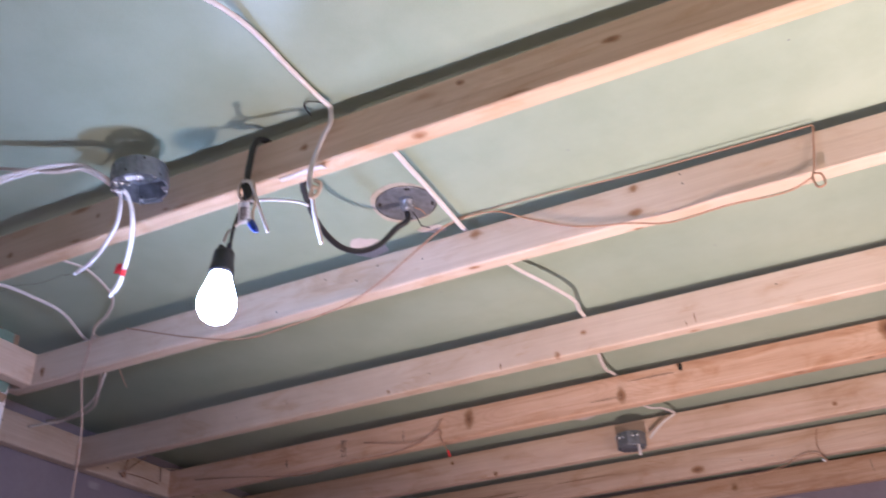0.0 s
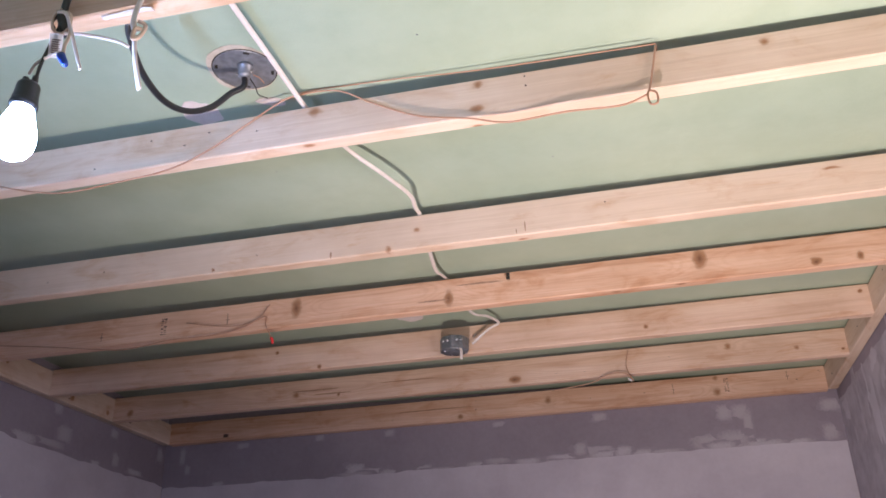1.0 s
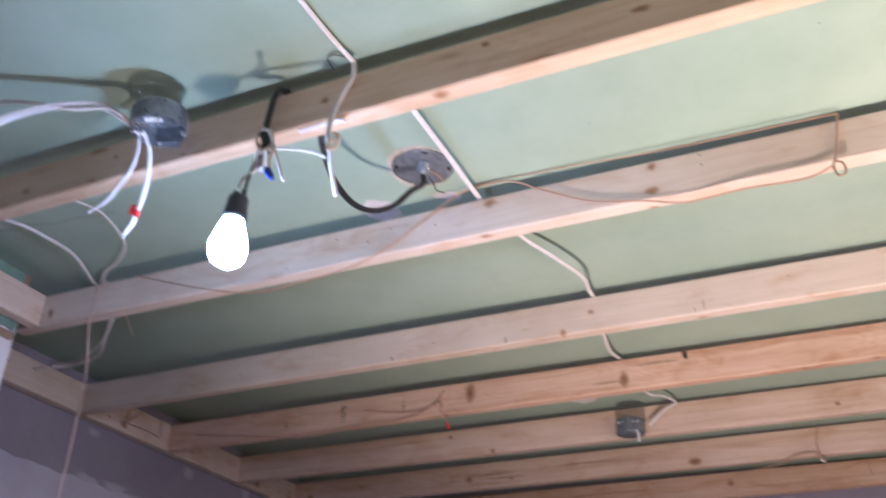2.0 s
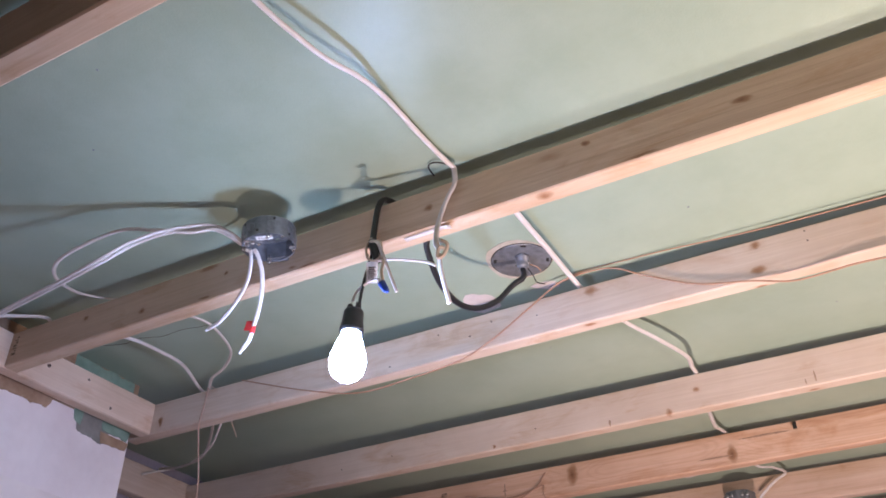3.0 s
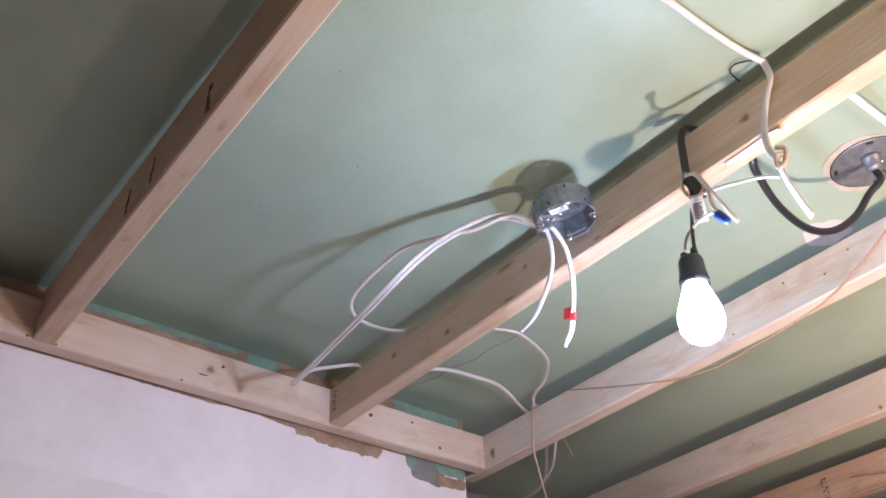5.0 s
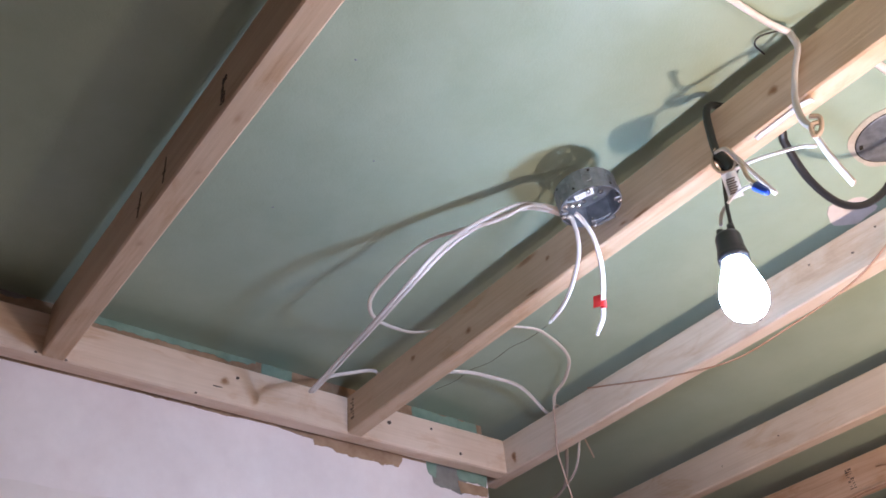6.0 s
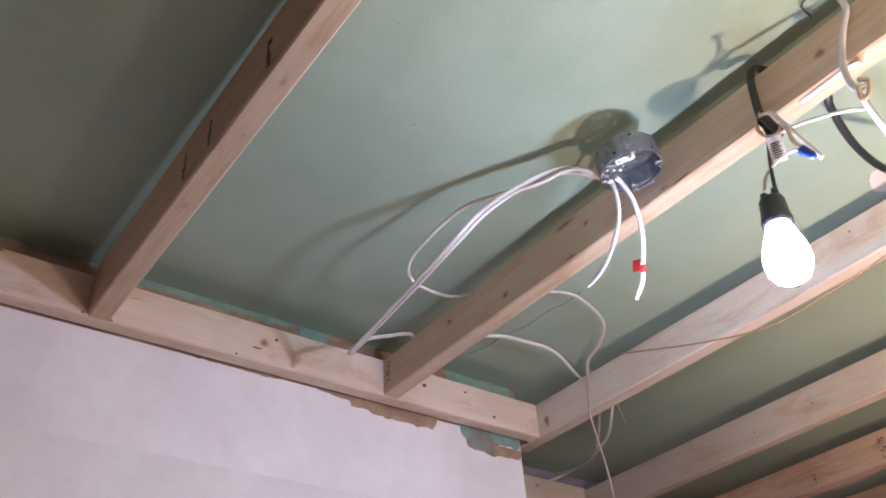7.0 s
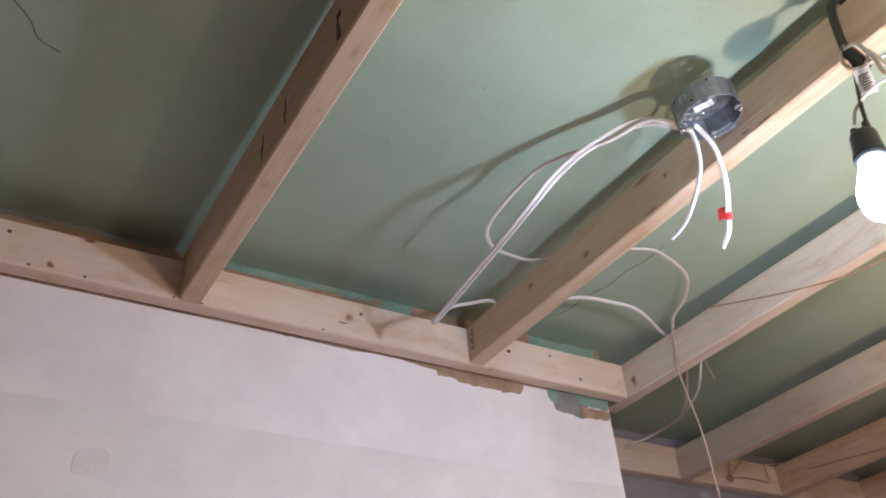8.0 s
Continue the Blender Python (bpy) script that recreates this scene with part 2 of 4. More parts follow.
PLAIN = ((0.74, 0.61, 0.515), (0.715, 0.58, 0.48), (0.65, 0.51, 0.41))
WARM = ((0.75, 0.57, 0.46), (0.70, 0.505, 0.39), (0.55, 0.36, 0.255))
TAN = ((0.74, 0.565, 0.42), (0.70, 0.52, 0.38), (0.59, 0.41, 0.285))
ORANGE = ((0.76, 0.54, 0.415), (0.70, 0.46, 0.33), (0.51, 0.285, 0.175))
JOIST_WOOD = [wood_material("spruce", *tones, knots_of(i), rings, i) for i, (tones, rings) in enumerate(
    ((TAN, 0.2), (TAN, 0.25), (PLAIN, 0.2), (PLAIN, 0.16), (ORANGE, 0.3), (WARM, 0.2), (WARM, 0.5), (ORANGE, 0.35)))]
LEDGER_WOOD = [wood_material("pale_spruce", (0.86, 0.72, 0.645), (0.83, 0.68, 0.60), (0.77, 0.61, 0.52),
                             [(y + 1.6, 0.0, z, rx, 0.01, rz, d) for y, z, rx, rz, d in ((0.356, 0.047, 0.010, 0.008, 0), (-0.232, 0.016, 0.007, 0.006, 1), (-0.173, 0.084, 0.012, 0.005, 1), (0.05, 0.06, 0.012, 0.008, 2))], 0.25, 11),
               wood_material("spruce", *PLAIN, [(y - CORNER_Y - 0.004, 0.0, z, r, 0.01, r, 0) for y, z, r in ((2.70, 0.03, 0.014), (2.95, 0.03, 0.012), (3.10, 0.06, 0.008), (2.3, 0.06, 0.007))], 0.5, 12),
               wood_material("spruce", *PLAIN, [], 0.4, 13)]
SPLIT = plain_material("split_wood", (0.44, 0.27, 0.175), 0.7, vary=0.4)
INK = plain_material("stamp_ink", (0.11, 0.075, 0.06), 0.7)
STAMP_INK = plain_material("faded_stamp_ink", (0.17, 0.115, 0.085), 0.7, vary=0.4)
GREEN = board_material()
GREY_BOARD = plaster_material("grey_board_paper", (0.255, 0.222, 0.265), (0.31, 0.275, 0.32))
FILLER = plaster_material("joint_filler", (0.47, 0.435, 0.50), (0.56, 0.525, 0.59), 3.0, 0.8, 0.4)
THIN_FILLER = plaster_material("thin_filler", (0.33, 0.298, 0.345), (0.47, 0.435, 0.495), 7.0, 0.8, 0.4)
FILLER_DAB = radial_material("feathered_filler", (0.282, 0.248, 0.292), (0.335, 0.30, 0.345), (0.40, 0.362, 0.41), 0.8, (0.1, 0.38, 0.58), True)
FILLER_EDGE = radial_material("trowelled_filler", (0.295, 0.26, 0.305), (0.36, 0.325, 0.37), (0.45, 0.415, 0.47), 0.9, (0.1, 0.40, 0.7), True)
WHITE_WALL = plaster_material("white_wall_plaster", (0.80, 0.71, 0.72), (0.91, 0.835, 0.845), 3.1, 0.8, 0.3)
WHITE_COAT = plaster_material("white_skim_plaster", (0.745, 0.665, 0.66), (0.86, 0.785, 0.775), 3.4, 0.75, 0.3)
MENDED = plaster_material("mended_plaster", (0.76, 0.685, 0.68), (0.82, 0.75, 0.745), 6.0)
PALE_FILLER = plaster_material("pale_filler", (0.58, 0.52, 0.51), (0.66, 0.60, 0.585), 8.0)
CONCRETE = plaster_material("concrete_floor", (0.13, 0.12, 0.11), (0.18, 0.165, 0.15), 1.4)
BROWN_PAPER = plaster_material("torn_brown_paper", (0.28, 0.17, 0.105), (0.43, 0.29, 0.195), 14.0)
OLD_PAPER = plaster_material("old_tan_paper", (0.42, 0.31, 0.22), (0.55, 0.42, 0.32), 12.0)
TEAL_PAPER = plaster_material("torn_green_paper", (0.17, 0.27, 0.215), (0.25, 0.355, 0.285), 14.0)
GREY_TORN = plaster_material("bare_grey_core", (0.20, 0.19, 0.18), (0.27, 0.26, 0.24), 18.0)
WHITE_PVC = plain_material("white_cable_sheath", (0.74, 0.68, 0.66), 0.4, vary=0.08)
OFF_WHITE_PVC = plain_material("off_white_sheath", (0.71, 0.63, 0.575), 0.42, vary=0.1)
BOARD_EDGE = plaster_material("broken_board_edge", (0.40, 0.36, 0.30), (0.55, 0.49, 0.42), 30.0)
CREAM_PVC = plain_material("cream_wire_sheath", (0.66, 0.52, 0.42), 0.45, vary=0.1)
BLACK_PVC = plain_material("black_cable_sheath", (0.018, 0.018, 0.02), 0.35, vary=0.2)
TAN_PVC = plain_material("tan_wire_sheath", (0.56, 0.38, 0.30), 0.45, vary=0.15)
COPPER = plain_material("tan_bell_wire", (0.46, 0.26, 0.17), 0.45, vary=0.2)
STEEL = plain_material("galvanised_steel", (0.42, 0.43, 0.45), 0.38, 0.85, 0.25)
DARK_STEEL = plain_material("dark_steel", (0.27, 0.285, 0.32), 0.4, 0.6, 0.3)
BRIGHT_STEEL = plain_material("bright_steel", (0.75, 0.76, 0.78), 0.22, 1.0, 0.1)
SOCKET_BLACK = plain_material("socket_black", (0.02, 0.021, 0.024), 0.4, vary=0.2)
BLUE_CAP = plain_material("blue_plastic", (0.012, 0.05, 0.34), 0.35, vary=0.1)
RED_TAPE = plain_material("red_tape", (0.75, 0.04, 0.04), 0.4, vary=0.1)
LABEL_PAPER = plain_material("white_label", (0.8, 0.8, 0.8), 0.5, vary=0.05)
HOLE_DARK = plain_material("dark_hole", (0.02, 0.018, 0.015), 0.9)
GLOW = glow_material("lit_bulb_dome", (0.58, 0.80, 1.08), BULB_GLOW)
GLOW_NECK = glow_material("lit_bulb_neck", (0.58, 0.80, 1.08), BULB_GLOW * 0.3)


# ---- helpers for building ----
def part(name, bm, mat, parent=None, label="", m=None):
    """Links a bmesh as one mesh object under a thing or a part."""
    me = bpy.data.meshes.new(name)
    bm.to_mesh(me)
    bm.free()
    me.materials.append(mat)
    ob = new(name, me)
    if m is not None:
        ob.matrix_basis = m
    if parent is not None:
        ob.parent = parent
    return tagged(ob, label)


def box_mesh(x0, y0, z0, x1, y1, z1, bevel=0.0, seg=1):
    bm = bmesh.new()
    bmesh.ops.create_cube(bm, size=1.0, matrix=Matrix.Translation(((x0 + x1) / 2, (y0 + y1) / 2, (z0 + z1) / 2)) @ Matrix.Diagonal((x1 - x0, y1 - y0, z1 - z0, 1)))
    if bevel:
        bmesh.ops.bevel(bm, geom=bm.edges[:], offset=bevel, segments=seg, affect="EDGES", clamp_overlap=True)
    return bm


def smooth(bm):
    for f in bm.faces:
        f.smooth = True
    return bm


def lathe(profile, sides=32):
    """Turns (radius, z) pairs round z."""
    bm = bmesh.new()
    rings = []
    for r, z in profile:
        if r < 1e-6:
            rings.append([bm.verts.new((0, 0, z))])
        else:
            rings.append([bm.verts.new((r * math.cos(2 * math.pi * i / sides), r * math.sin(2 * math.pi * i / sides), z)) for i in range(sides)])
    for a, b in zip(rings, rings[1:]):
        for i in range(sides):
            q = [a[i % len(a)], a[(i + 1) % len(a)], b[(i + 1) % len(b)], b[i % len(b)]]
            q = list(dict.fromkeys(q))
            if len(q) > 2:
                bm.faces.new(q)
    bmesh.ops.recalc_face_normals(bm, faces=bm.faces[:])
    return smooth(bm)


def spline(points, steps=8):
    """A smooth line through the points."""
    ps = [Vector(p) for p in points]
    ps = [2 * ps[0] - ps[1]] + ps + [2 * ps[-1] - ps[-2]]
    out = []
    for i in range(1, len(ps) - 2):
        a, b, c, d = ps[i - 1:i + 3]
        for k in range(steps):
            t = k / steps
            out.append(0.5 * (2 * b + (c - a) * t + (2 * a - 5 * b + 4 * c - d) * t * t + (3 * b - a - 3 * c + d) * t ** 3))
    return out + [ps[-2]]


def tube(points, radius, flat=1.0, sides=8, steps=8, normal=(0, 0, 1)):
    """A cable along a smooth line; flat below 1 squashes it across the normal."""
    line = spline(points, steps)
    bm = bmesh.new()
    rings = []
    up = Vector(normal)
    for i, p in enumerate(line):
        d = (line[min(i + 1, len(line) - 1)] - line[max(i - 1, 0)]).normalized()
        u = up - d * up.dot(d)
        if u.length < 1e-3:
            u = d.orthogonal()
        u.normalize()
        v = d.cross(u)
        up = u
        rings.append([bm.verts.new(p + radius * (math.cos(2 * math.pi * k / sides) * v + flat * math.sin(2 * math.pi * k / sides) * u)) for k in range(sides)])
    for a, b in zip(rings, rings[1:]):
        for k in range(sides):
            bm.faces.new((a[k], a[(k + 1) % sides], b[(k + 1) % sides], b[k]))
    bm.faces.new(rings[0][::-1])
    bm.faces.new(rings[-1])
    bmesh.ops.recalc_face_normals(bm, faces=bm.faces[:])
    return smooth(bm)


def blot(cx, cy, rx, ry, thick, seed, sides=18, rough=0.22, square=False):
    """A thin ragged patch in the x-y plane, with its face towards +z."""
    rnd = random.Random(seed)
    bm = bmesh.new()
    ph = [rnd.uniform(0, 6.28) for _ in range(4)]
    ring = []
    for i in range(sides):
        a = 2 * math.pi * i / sides
        k = 1 + rough * (0.5 * math.sin(2 * a + ph[0]) + 0.4 * math.sin(3 * a + ph[1]) + 0.35 * math.sin(5 * a + ph[2])) + rnd.uniform(-rough, rough) * 0.3
        if square:
            k *= 0.92 / (math.cos(a) ** 4 + math.sin(a) ** 4) ** 0.25
        ring.append(bm.verts.new((cx + rx * k * math.cos(a), cy + ry * k * math.sin(a), 0)))
    f = bm.faces.new(ring)
    out = bmesh.ops.extrude_face_region(bm, geom=[f])
    bmesh.ops.translate(bm, verts=[v for v in out["geom"] if isinstance(v, bmesh.types.BMVert)], vec=(0, 0, thick))
    bmesh.ops.recalc_face_normals(bm, faces=bm.faces[:])
    return bm


def merge(*bms):
    out = bms[0]
    for b in bms[1:]:
        me = bpy.data.meshes.new("t")
        b.to_mesh(me)
        b.free()
        out.from_mesh(me)
        bpy.data.meshes.remove(me)
    return out

# ---- the shell of the room ----
def slab(name, dims, mat, label, category):
    ob = part(name, box_mesh(*dims), mat)
    return tagged(ob, label, category, kind="structure")


# floor out of view, added for bounced light and kept dark to limit it
floor = slab("floor", (-0.6, BACK_Y - 0.1, -0.1, 2.8, 3.65, 0.0), CONCRETE, "unseen dark grey concrete floor of the room", "floor")


def ceil_z(x):
    return CEIL - CEIL_FALL * x


bm = box_mesh(-0.6, BACK_Y - 0.1, 0, 2.8, 3.65, 0.013)
for v in bm.verts:
    v.co.z += ceil_z(v.co.x)
ceiling = tagged(part("ceiling", bm, GREEN), "green moisture-resistant board above the open joists", "ceiling", kind="structure")
wall_west = slab("wall_west", (WALL_L - 0.1, BACK_Y, 0, WALL_L, CORNER_Y, CEIL + 0.02), WHITE_WALL, "white plastered wall with a torn upper edge", "wall")
wall_return = slab("wall_return", (WALL_L2 - 0.1, CORNER_Y - 0.1, 0, WALL_L - 0.1, CORNER_Y, CEIL + 0.02), GREY_BOARD, "short grey return wall behind the corner", "wall")
wall_west_far = slab("wall_west_far", (WALL_L2 - 0.1, CORNER_Y, 0, WALL_L2, WALL_FAR, CEIL + 0.02), GREY_BOARD, "grey drywall with dabs of white filler", "wall")
wall_north = slab("wall_north", (WALL_L2 - 0.1, WALL_FAR, 0, WALL_R + 0.1, WALL_FAR + 0.1, CEIL + 0.02), GREY_BOARD, "grey drywall with dabs of white filler", "wall")
wall_east = slab("wall_east", (WALL_R, BACK_Y, 0, WALL_R + 0.1, WALL_FAR, CEIL + 0.02), GREY_BOARD, "grey drywall with streaks of white filler", "wall")
# unseen wall, added behind the camera to close the room and bounce light
wall_south = slab("wall_south", (WALL_L - 0.1, BACK_Y - 0.1, 0, WALL_R + 0.1, BACK_Y, CEIL + 0.02), GREY_BOARD, "unseen grey drywall added to close the room", "wall")


# ---- timber ----
def beam(name, length, depth, seed, width):
    """A dressed timber along x from 0, with eased and slightly uneven edges."""
    rnd = random.Random(seed)
    n = 26
    e = 0.003
    sec = [(e, 0), (width - e, 0), (width, e), (width, depth - e), (width - e, depth), (e, depth), (0, depth - e), (0, e)]
    bm = bmesh.new()
    rings = []
    for i in range(n + 1):
        x = length * i / n
        dy, dz = 0.0005 * noise.noise((x * 1.3, seed * 3.1, 0)), 0.0005 * noise.noise((x * 1.7, 0, seed * 2.3))
        rings.append([bm.verts.new((x, y + dy + rnd.uniform(-1, 1) * 0.0001, z + dz + rnd.uniform(-1, 1) * 0.0001)) for y, z in sec])
    for a, b in zip(rings, rings[1:]):
        for k in range(8):
            bm.faces.new((a[k], a[(k + 1) % 8], b[(k + 1) % 8], b[k]))
    bm.faces.new(rings[0])
    bm.faces.new(rings[-1][::-1])
    bmesh.ops.recalc_face_normals(bm, faces=bm.faces[:])
    return bm


def timber(name, length, depth, seed, m, label, group, wood, width=WOOD_W):
    root = new(name)
    root.matrix_basis = m
    part("beam", beam(name, length, depth, seed, width), wood, root)
    return tagged(root, label, "joist" if name == "joist" else "ledger", group, "thing")


joists = []
for i, y in enumerate(JOIST_Y):
    x0 = JOIST_X[i]
    depth = (0.110, 0.089, 0.089, 0.096, 0.098, 0.104, 0.104, 0.104)[i]
    label = ("pale spruce ceiling joist with knots and nail holes", "spruce ceiling joist carrying the lit bulb and a steel box", "spruce ceiling joist with thin tan wire along it",
             "clean pale spruce ceiling joist", "orange-toned spruce ceiling joist with dark knots", "spruce ceiling joist with a grey metal box",
             "spruce ceiling joist with a loop of wire", "spruce rim joist against the grey wall")[i]
    joists.append(timber("joist", RIGHT_X - x0, depth, i + 1, pose(x0, y, UNDER - (0.004 if i == 3 else 0)), label, "ceiling joists", JOIST_WOOD[i], 0.041 if i == 0 else WOOD_W))
# ledgers run along y: their own x axis is turned that way
ledger = timber("ledger", CORNER_Y + 0.028 + 1.6, 0.089, 21, pose(LEDGER_X - 0.0, -1.6, UNDER, 0, 0, 90), "pale spruce ledger board nailed along the white wall", "ledger boards", LEDGER_WOOD[0])
ledger_far = timber("ledger", 3.48 - CORNER_Y - 0.004, 0.1, 22, pose(LEDGER2_X, CORNER_Y + 0.004, UNDER, 0, 0, 90), "spruce ledger board on the grey wall", "ledger boards", LEDGER_WOOD[1])
ledger_right = timber("ledger", 3.48 + 1.6, 0.1, 23, pose(RIGHT_X + WOOD_W, -1.6, UNDER, 0, 0, 90), "spruce ledger board on the grey wall", "ledger boards", LEDGER_WOOD[2])


# ---- knots, nail holes and stamps on the timber ----
def mark_on(root, x, z, rx, rz, seed, mat, name):
    """A flat mark on the face that looks to the piece's own -y."""
    part(name, blot(0, 0, rx, rz, 0.0011, seed, 12, 0.18), mat, root, m=pose(x, 0.0002, z, 90, 0, 0))


def at_joist(i, x):
    return x - joists[i].matrix_basis.translation.x


NAILS = ((2, 1.707, 0.078), (2, 1.708, 0.055), (2, 1.024, 0.064), (2, 0.969, 0.041), (2, 1.135, 0.049), (2, 0.887, 0.066), (2, 0.757, 0.016), (3, 0.89, 0.038), (3, 0.246, 0.038), (3, 0.425, 0.047), (3, 1.828, 0.062),
         (6, 1.547, 0.029), (6, 1.659, 0.027), (6, 1.983, 0.054), (7, 1.877, 0.054), (7, 2.508, 0.053), (7, 2.502, 0.083), (7, 2.6, 0.083), (7, 1.131, 0.083), (7, 1.129, 0.044), (7, 1.645, 0.05), (7, 0.738, 0.025))
for k, (i, x, z) in enumerate(NAILS):
    mark_on(joists[i], at_joist(i, x), z, 0.0016 + 0.0003 * (k % 4), 0.0018, 400 + k, INK, "nail_hole")
# splits in the wood: slim dark slivers
for k, (i, x, z, rx, rz) in enumerate(((3, 1.102, 0.010, 0.003, 0.009), (3, 1.623, 0.022, 0.002, 0.014), (3, 1.600, 0.012, 0.0015, 0.008), (7, 0.93, 0.060, 0.17, 0.0022), (6, 0.95, 0.060, 0.12, 0.002),
                                      (6, 0.55, 0.055, 0.10, 0.003), (6, 0.62, 0.035, 0.09, 0.0025), (4, 1.42, 0.072, 0.07, 0.003), (4, 1.27, 0.030, 0.05, 0.0025))):
    mark_on(joists[i], at_joist(i, x), z, rx, rz, 500 + k, SPLIT, "split")


def stamp(i, x, z, bars, height, pitch=0.006):
    """An illegible ink stamp: bars across the grain, of uneven length."""
    rnd = random.Random(int(x * 1000) + i)
    bms = []
    if bars > 4:
        for k in range(bars):
            zz = -height / 2 + height * (k + 0.5) / bars
            for side in (-1, 1):
                if rnd.random() < 0.8:
                    a, w = side * pitch * 0.55, rnd.uniform(0.25, 0.5) * pitch
                    h = rnd.uniform(0.0006, 0.0013) if rnd.random() < 0.6 else 0.0022
                    bms.append(box_mesh(a - w, -0.0014, zz - h, a + w, 0.0006, zz + h))
    else:
        bms.append(box_mesh(-0.0007, -0.0014, -height * 0.45, 0.0007, 0.0006, height * 0.42))
        bms.append(box_mesh(-0.0058, -0.0015, -height * 0.1, 0.0058, 0.0006, -height * 0.1 + 0.0015))
    part("ink_stamp", merge(*bms), STAMP_INK, joists[i], "dark printed grade stamp", pose(at_joist(i, x), 0, z))


for i, x, z, n, h in ((4, 0.353, 0.046, 9, 0.06), (4, 0.125, 0.035, 3, 0.035), (4, 0.581, 0.049, 3, 0.045), (7, 2.222, 0.056, 9, 0.06), (7, 2.0, 0.06, 3, 0.06), (7, 2.472, 0.075, 3, 0.045),
                      (0, 0.701, 0.040, 9, 0.055), (0, 0.513, 0.045, 3, 0.06), (0, 0.421, 0.045, 2, 0.06), (1, 0.02, 0.05, 7, 0.05)):
    stamp(i, x, z, n, h, 0.010 if i in (4, 7) else 0.006)
part("ink_mark", box_mesh(-0.012, -0.0014, -0.008, 0.012, 0.0006, 0.008), INK, joists[7], m=pose(at_joist(7, -0.092), 0, 0.022))

part("notch", box_mesh(-0.006, -0.0012, -0.012, 0.006, 0.004, 0.011, 0.0015), HOLE_DARK, joists[4], "dark knot hole at the upper edge", pose(at_joist(4, 1.507), 0, 0.085))
# nails on the ledger by the white wall: y and height over its underside
for k, (y, z, r) in enumerate(((0.380, 0.061, 0.004), (0.294, 0.004, 0.0025), (-0.01, 0.004, 0.0025), (0.043, 0.003, 0.0025), (0.759, 0.053, 0.0055), (0.880, 0.066, 0.0035), (0.964, 0.021, 0.004),
                               (-0.306, 0.064, 0.004), (-0.264, 0.006, 0.003), (-0.170, 0.006, 0.003))):
    mark_on(ledger, y + 1.6, z, r, r * 0.85, 600 + k, INK, "nail_hole")
mark_on(ledger, 0.338 + 1.6, 0.030, 0.010, 0.0015, 615, INK, "scratch")


# nails and a stamp on the other two ledgers: y and height
for k, (y, z) in enumerate(((1.35, 0.06), (1.80, 0.03), (2.25, 0.035), (2.68, 0.02), (2.62, 0.055), (3.20, 0.05))):
    mark_on(ledger_far, y - CORNER_Y - 0.004, z, 0.0035, 0.003, 650 + k, INK, "nail_hole")
part("ink_stamp", merge(*[box_mesh(-0.006 + 0.004 * k, -0.0014, -0.02, -0.004 + 0.004 * k, 0.0006, 0.014 - 0.004 * (k % 2)) for k in range(4)]), STAMP_INK, ledger_far, "dark printed grade stamp", pose(3.12 - CORNER_Y, 0, 0.045))
for k, (y, z) in enumerate(((2.36, 0.07), (2.80, 0.04), (3.22, 0.06), (3.35, 0.03))):
    part("nail_hole", blot(0, 0, 0.003, 0.003, 0.0011, 670 + k, 12, 0.18), INK, ledger_right, m=pose(y + 1.6, WOOD_W - 0.0002, z, -90, 0, 0))


# ---- filler and torn paper on the walls ----
def on_wall(root, name, a, z, ra, rz, seed, mat, facing, thick=0.0022, rough=0.25, sides=20):
    """A ragged patch on a wall: facing 'y' looks to -y at the far wall, 'x' looks to +x, 'r' to -x."""
    m = {"y": pose(a, WALL_FAR + 0.0008, z, 90, 0, 0), "x": pose(WALL_L2 - 0.0008, a, z, 90, 0, 90), "w": pose(WALL_L - 0.0008, a, z, 90, 0, 90), "r": pose(WALL_R + 0.0008, a, z, 90, 0, -90)}[facing]
    part(name, blot(0, 0, ra, rz, thick, seed, sides, rough, name != "torn_paper" or (facing == "w" and a > 0.88 and z < 2.3)), mat, root, m=m)


for k, (x, z, rx, rz) in enumerate(((-0.02, 2.278, 0.04, 0.02), (0.372, 2.283, 0.035, 0.017), (0.713, 2.279, 0.036, 0.018), (1.217, 2.280, 0.038, 0.017), (1.672, 2.272, 0.045, 0.020), (2.20, 2.25, 0.05, 0.04), (2.27, 2.25, 0.055, 0.04),
                                    (2.29, 2.17, 0.026, 0.10), (2.15, 2.13, 0.13, 0.045), (2.22, 2.12, 0.08, 0.06), (2.62, 2.245, 0.045, 0.035), (2.60, 2.13, 0.045, 0.045), (1.208, 2.115, 0.07, 0.018), (1.631, 2.125, 0.11, 0.03),
                                    (-0.33, 2.25, 0.022, 0.05), (-0.30, 2.18, 0.02, 0.03), (0.55, 2.10, 0.10, 0.018), (2.45, 2.10, 0.10, 0.02), (1.9, 2.10, 0.14, 0.018), (1.58, 2.14, 0.03, 0.04))):
    on_wall(wall_north, "filler_dab", x, z, rx, rz, 700 + k, FILLER_DAB, "y", 0.00140 + 0.000043 * k, 0.36, 40)
for k, (y, z, ry, rz) in enumerate(((2.68, 2.285, 0.04, 0.03), (2.74, 2.19, 0.06, 0.05), (3.08, 2.27, 0.035, 0.028), (3.11, 2.16, 0.04, 0.035), (3.47, 2.25, 0.03, 0.05), (2.66, 2.14, 0.12, 0.02), (2.3, 2.27, 0.04, 0.03), (1.79, 2.275, 0.032, 0.02))):
    on_wall(wall_west_far, "filler_dab", y, z, ry, rz, 740 + k, FILLER_DAB, "x", 0.00140 + 0.000043 * k, 0.36, 40)
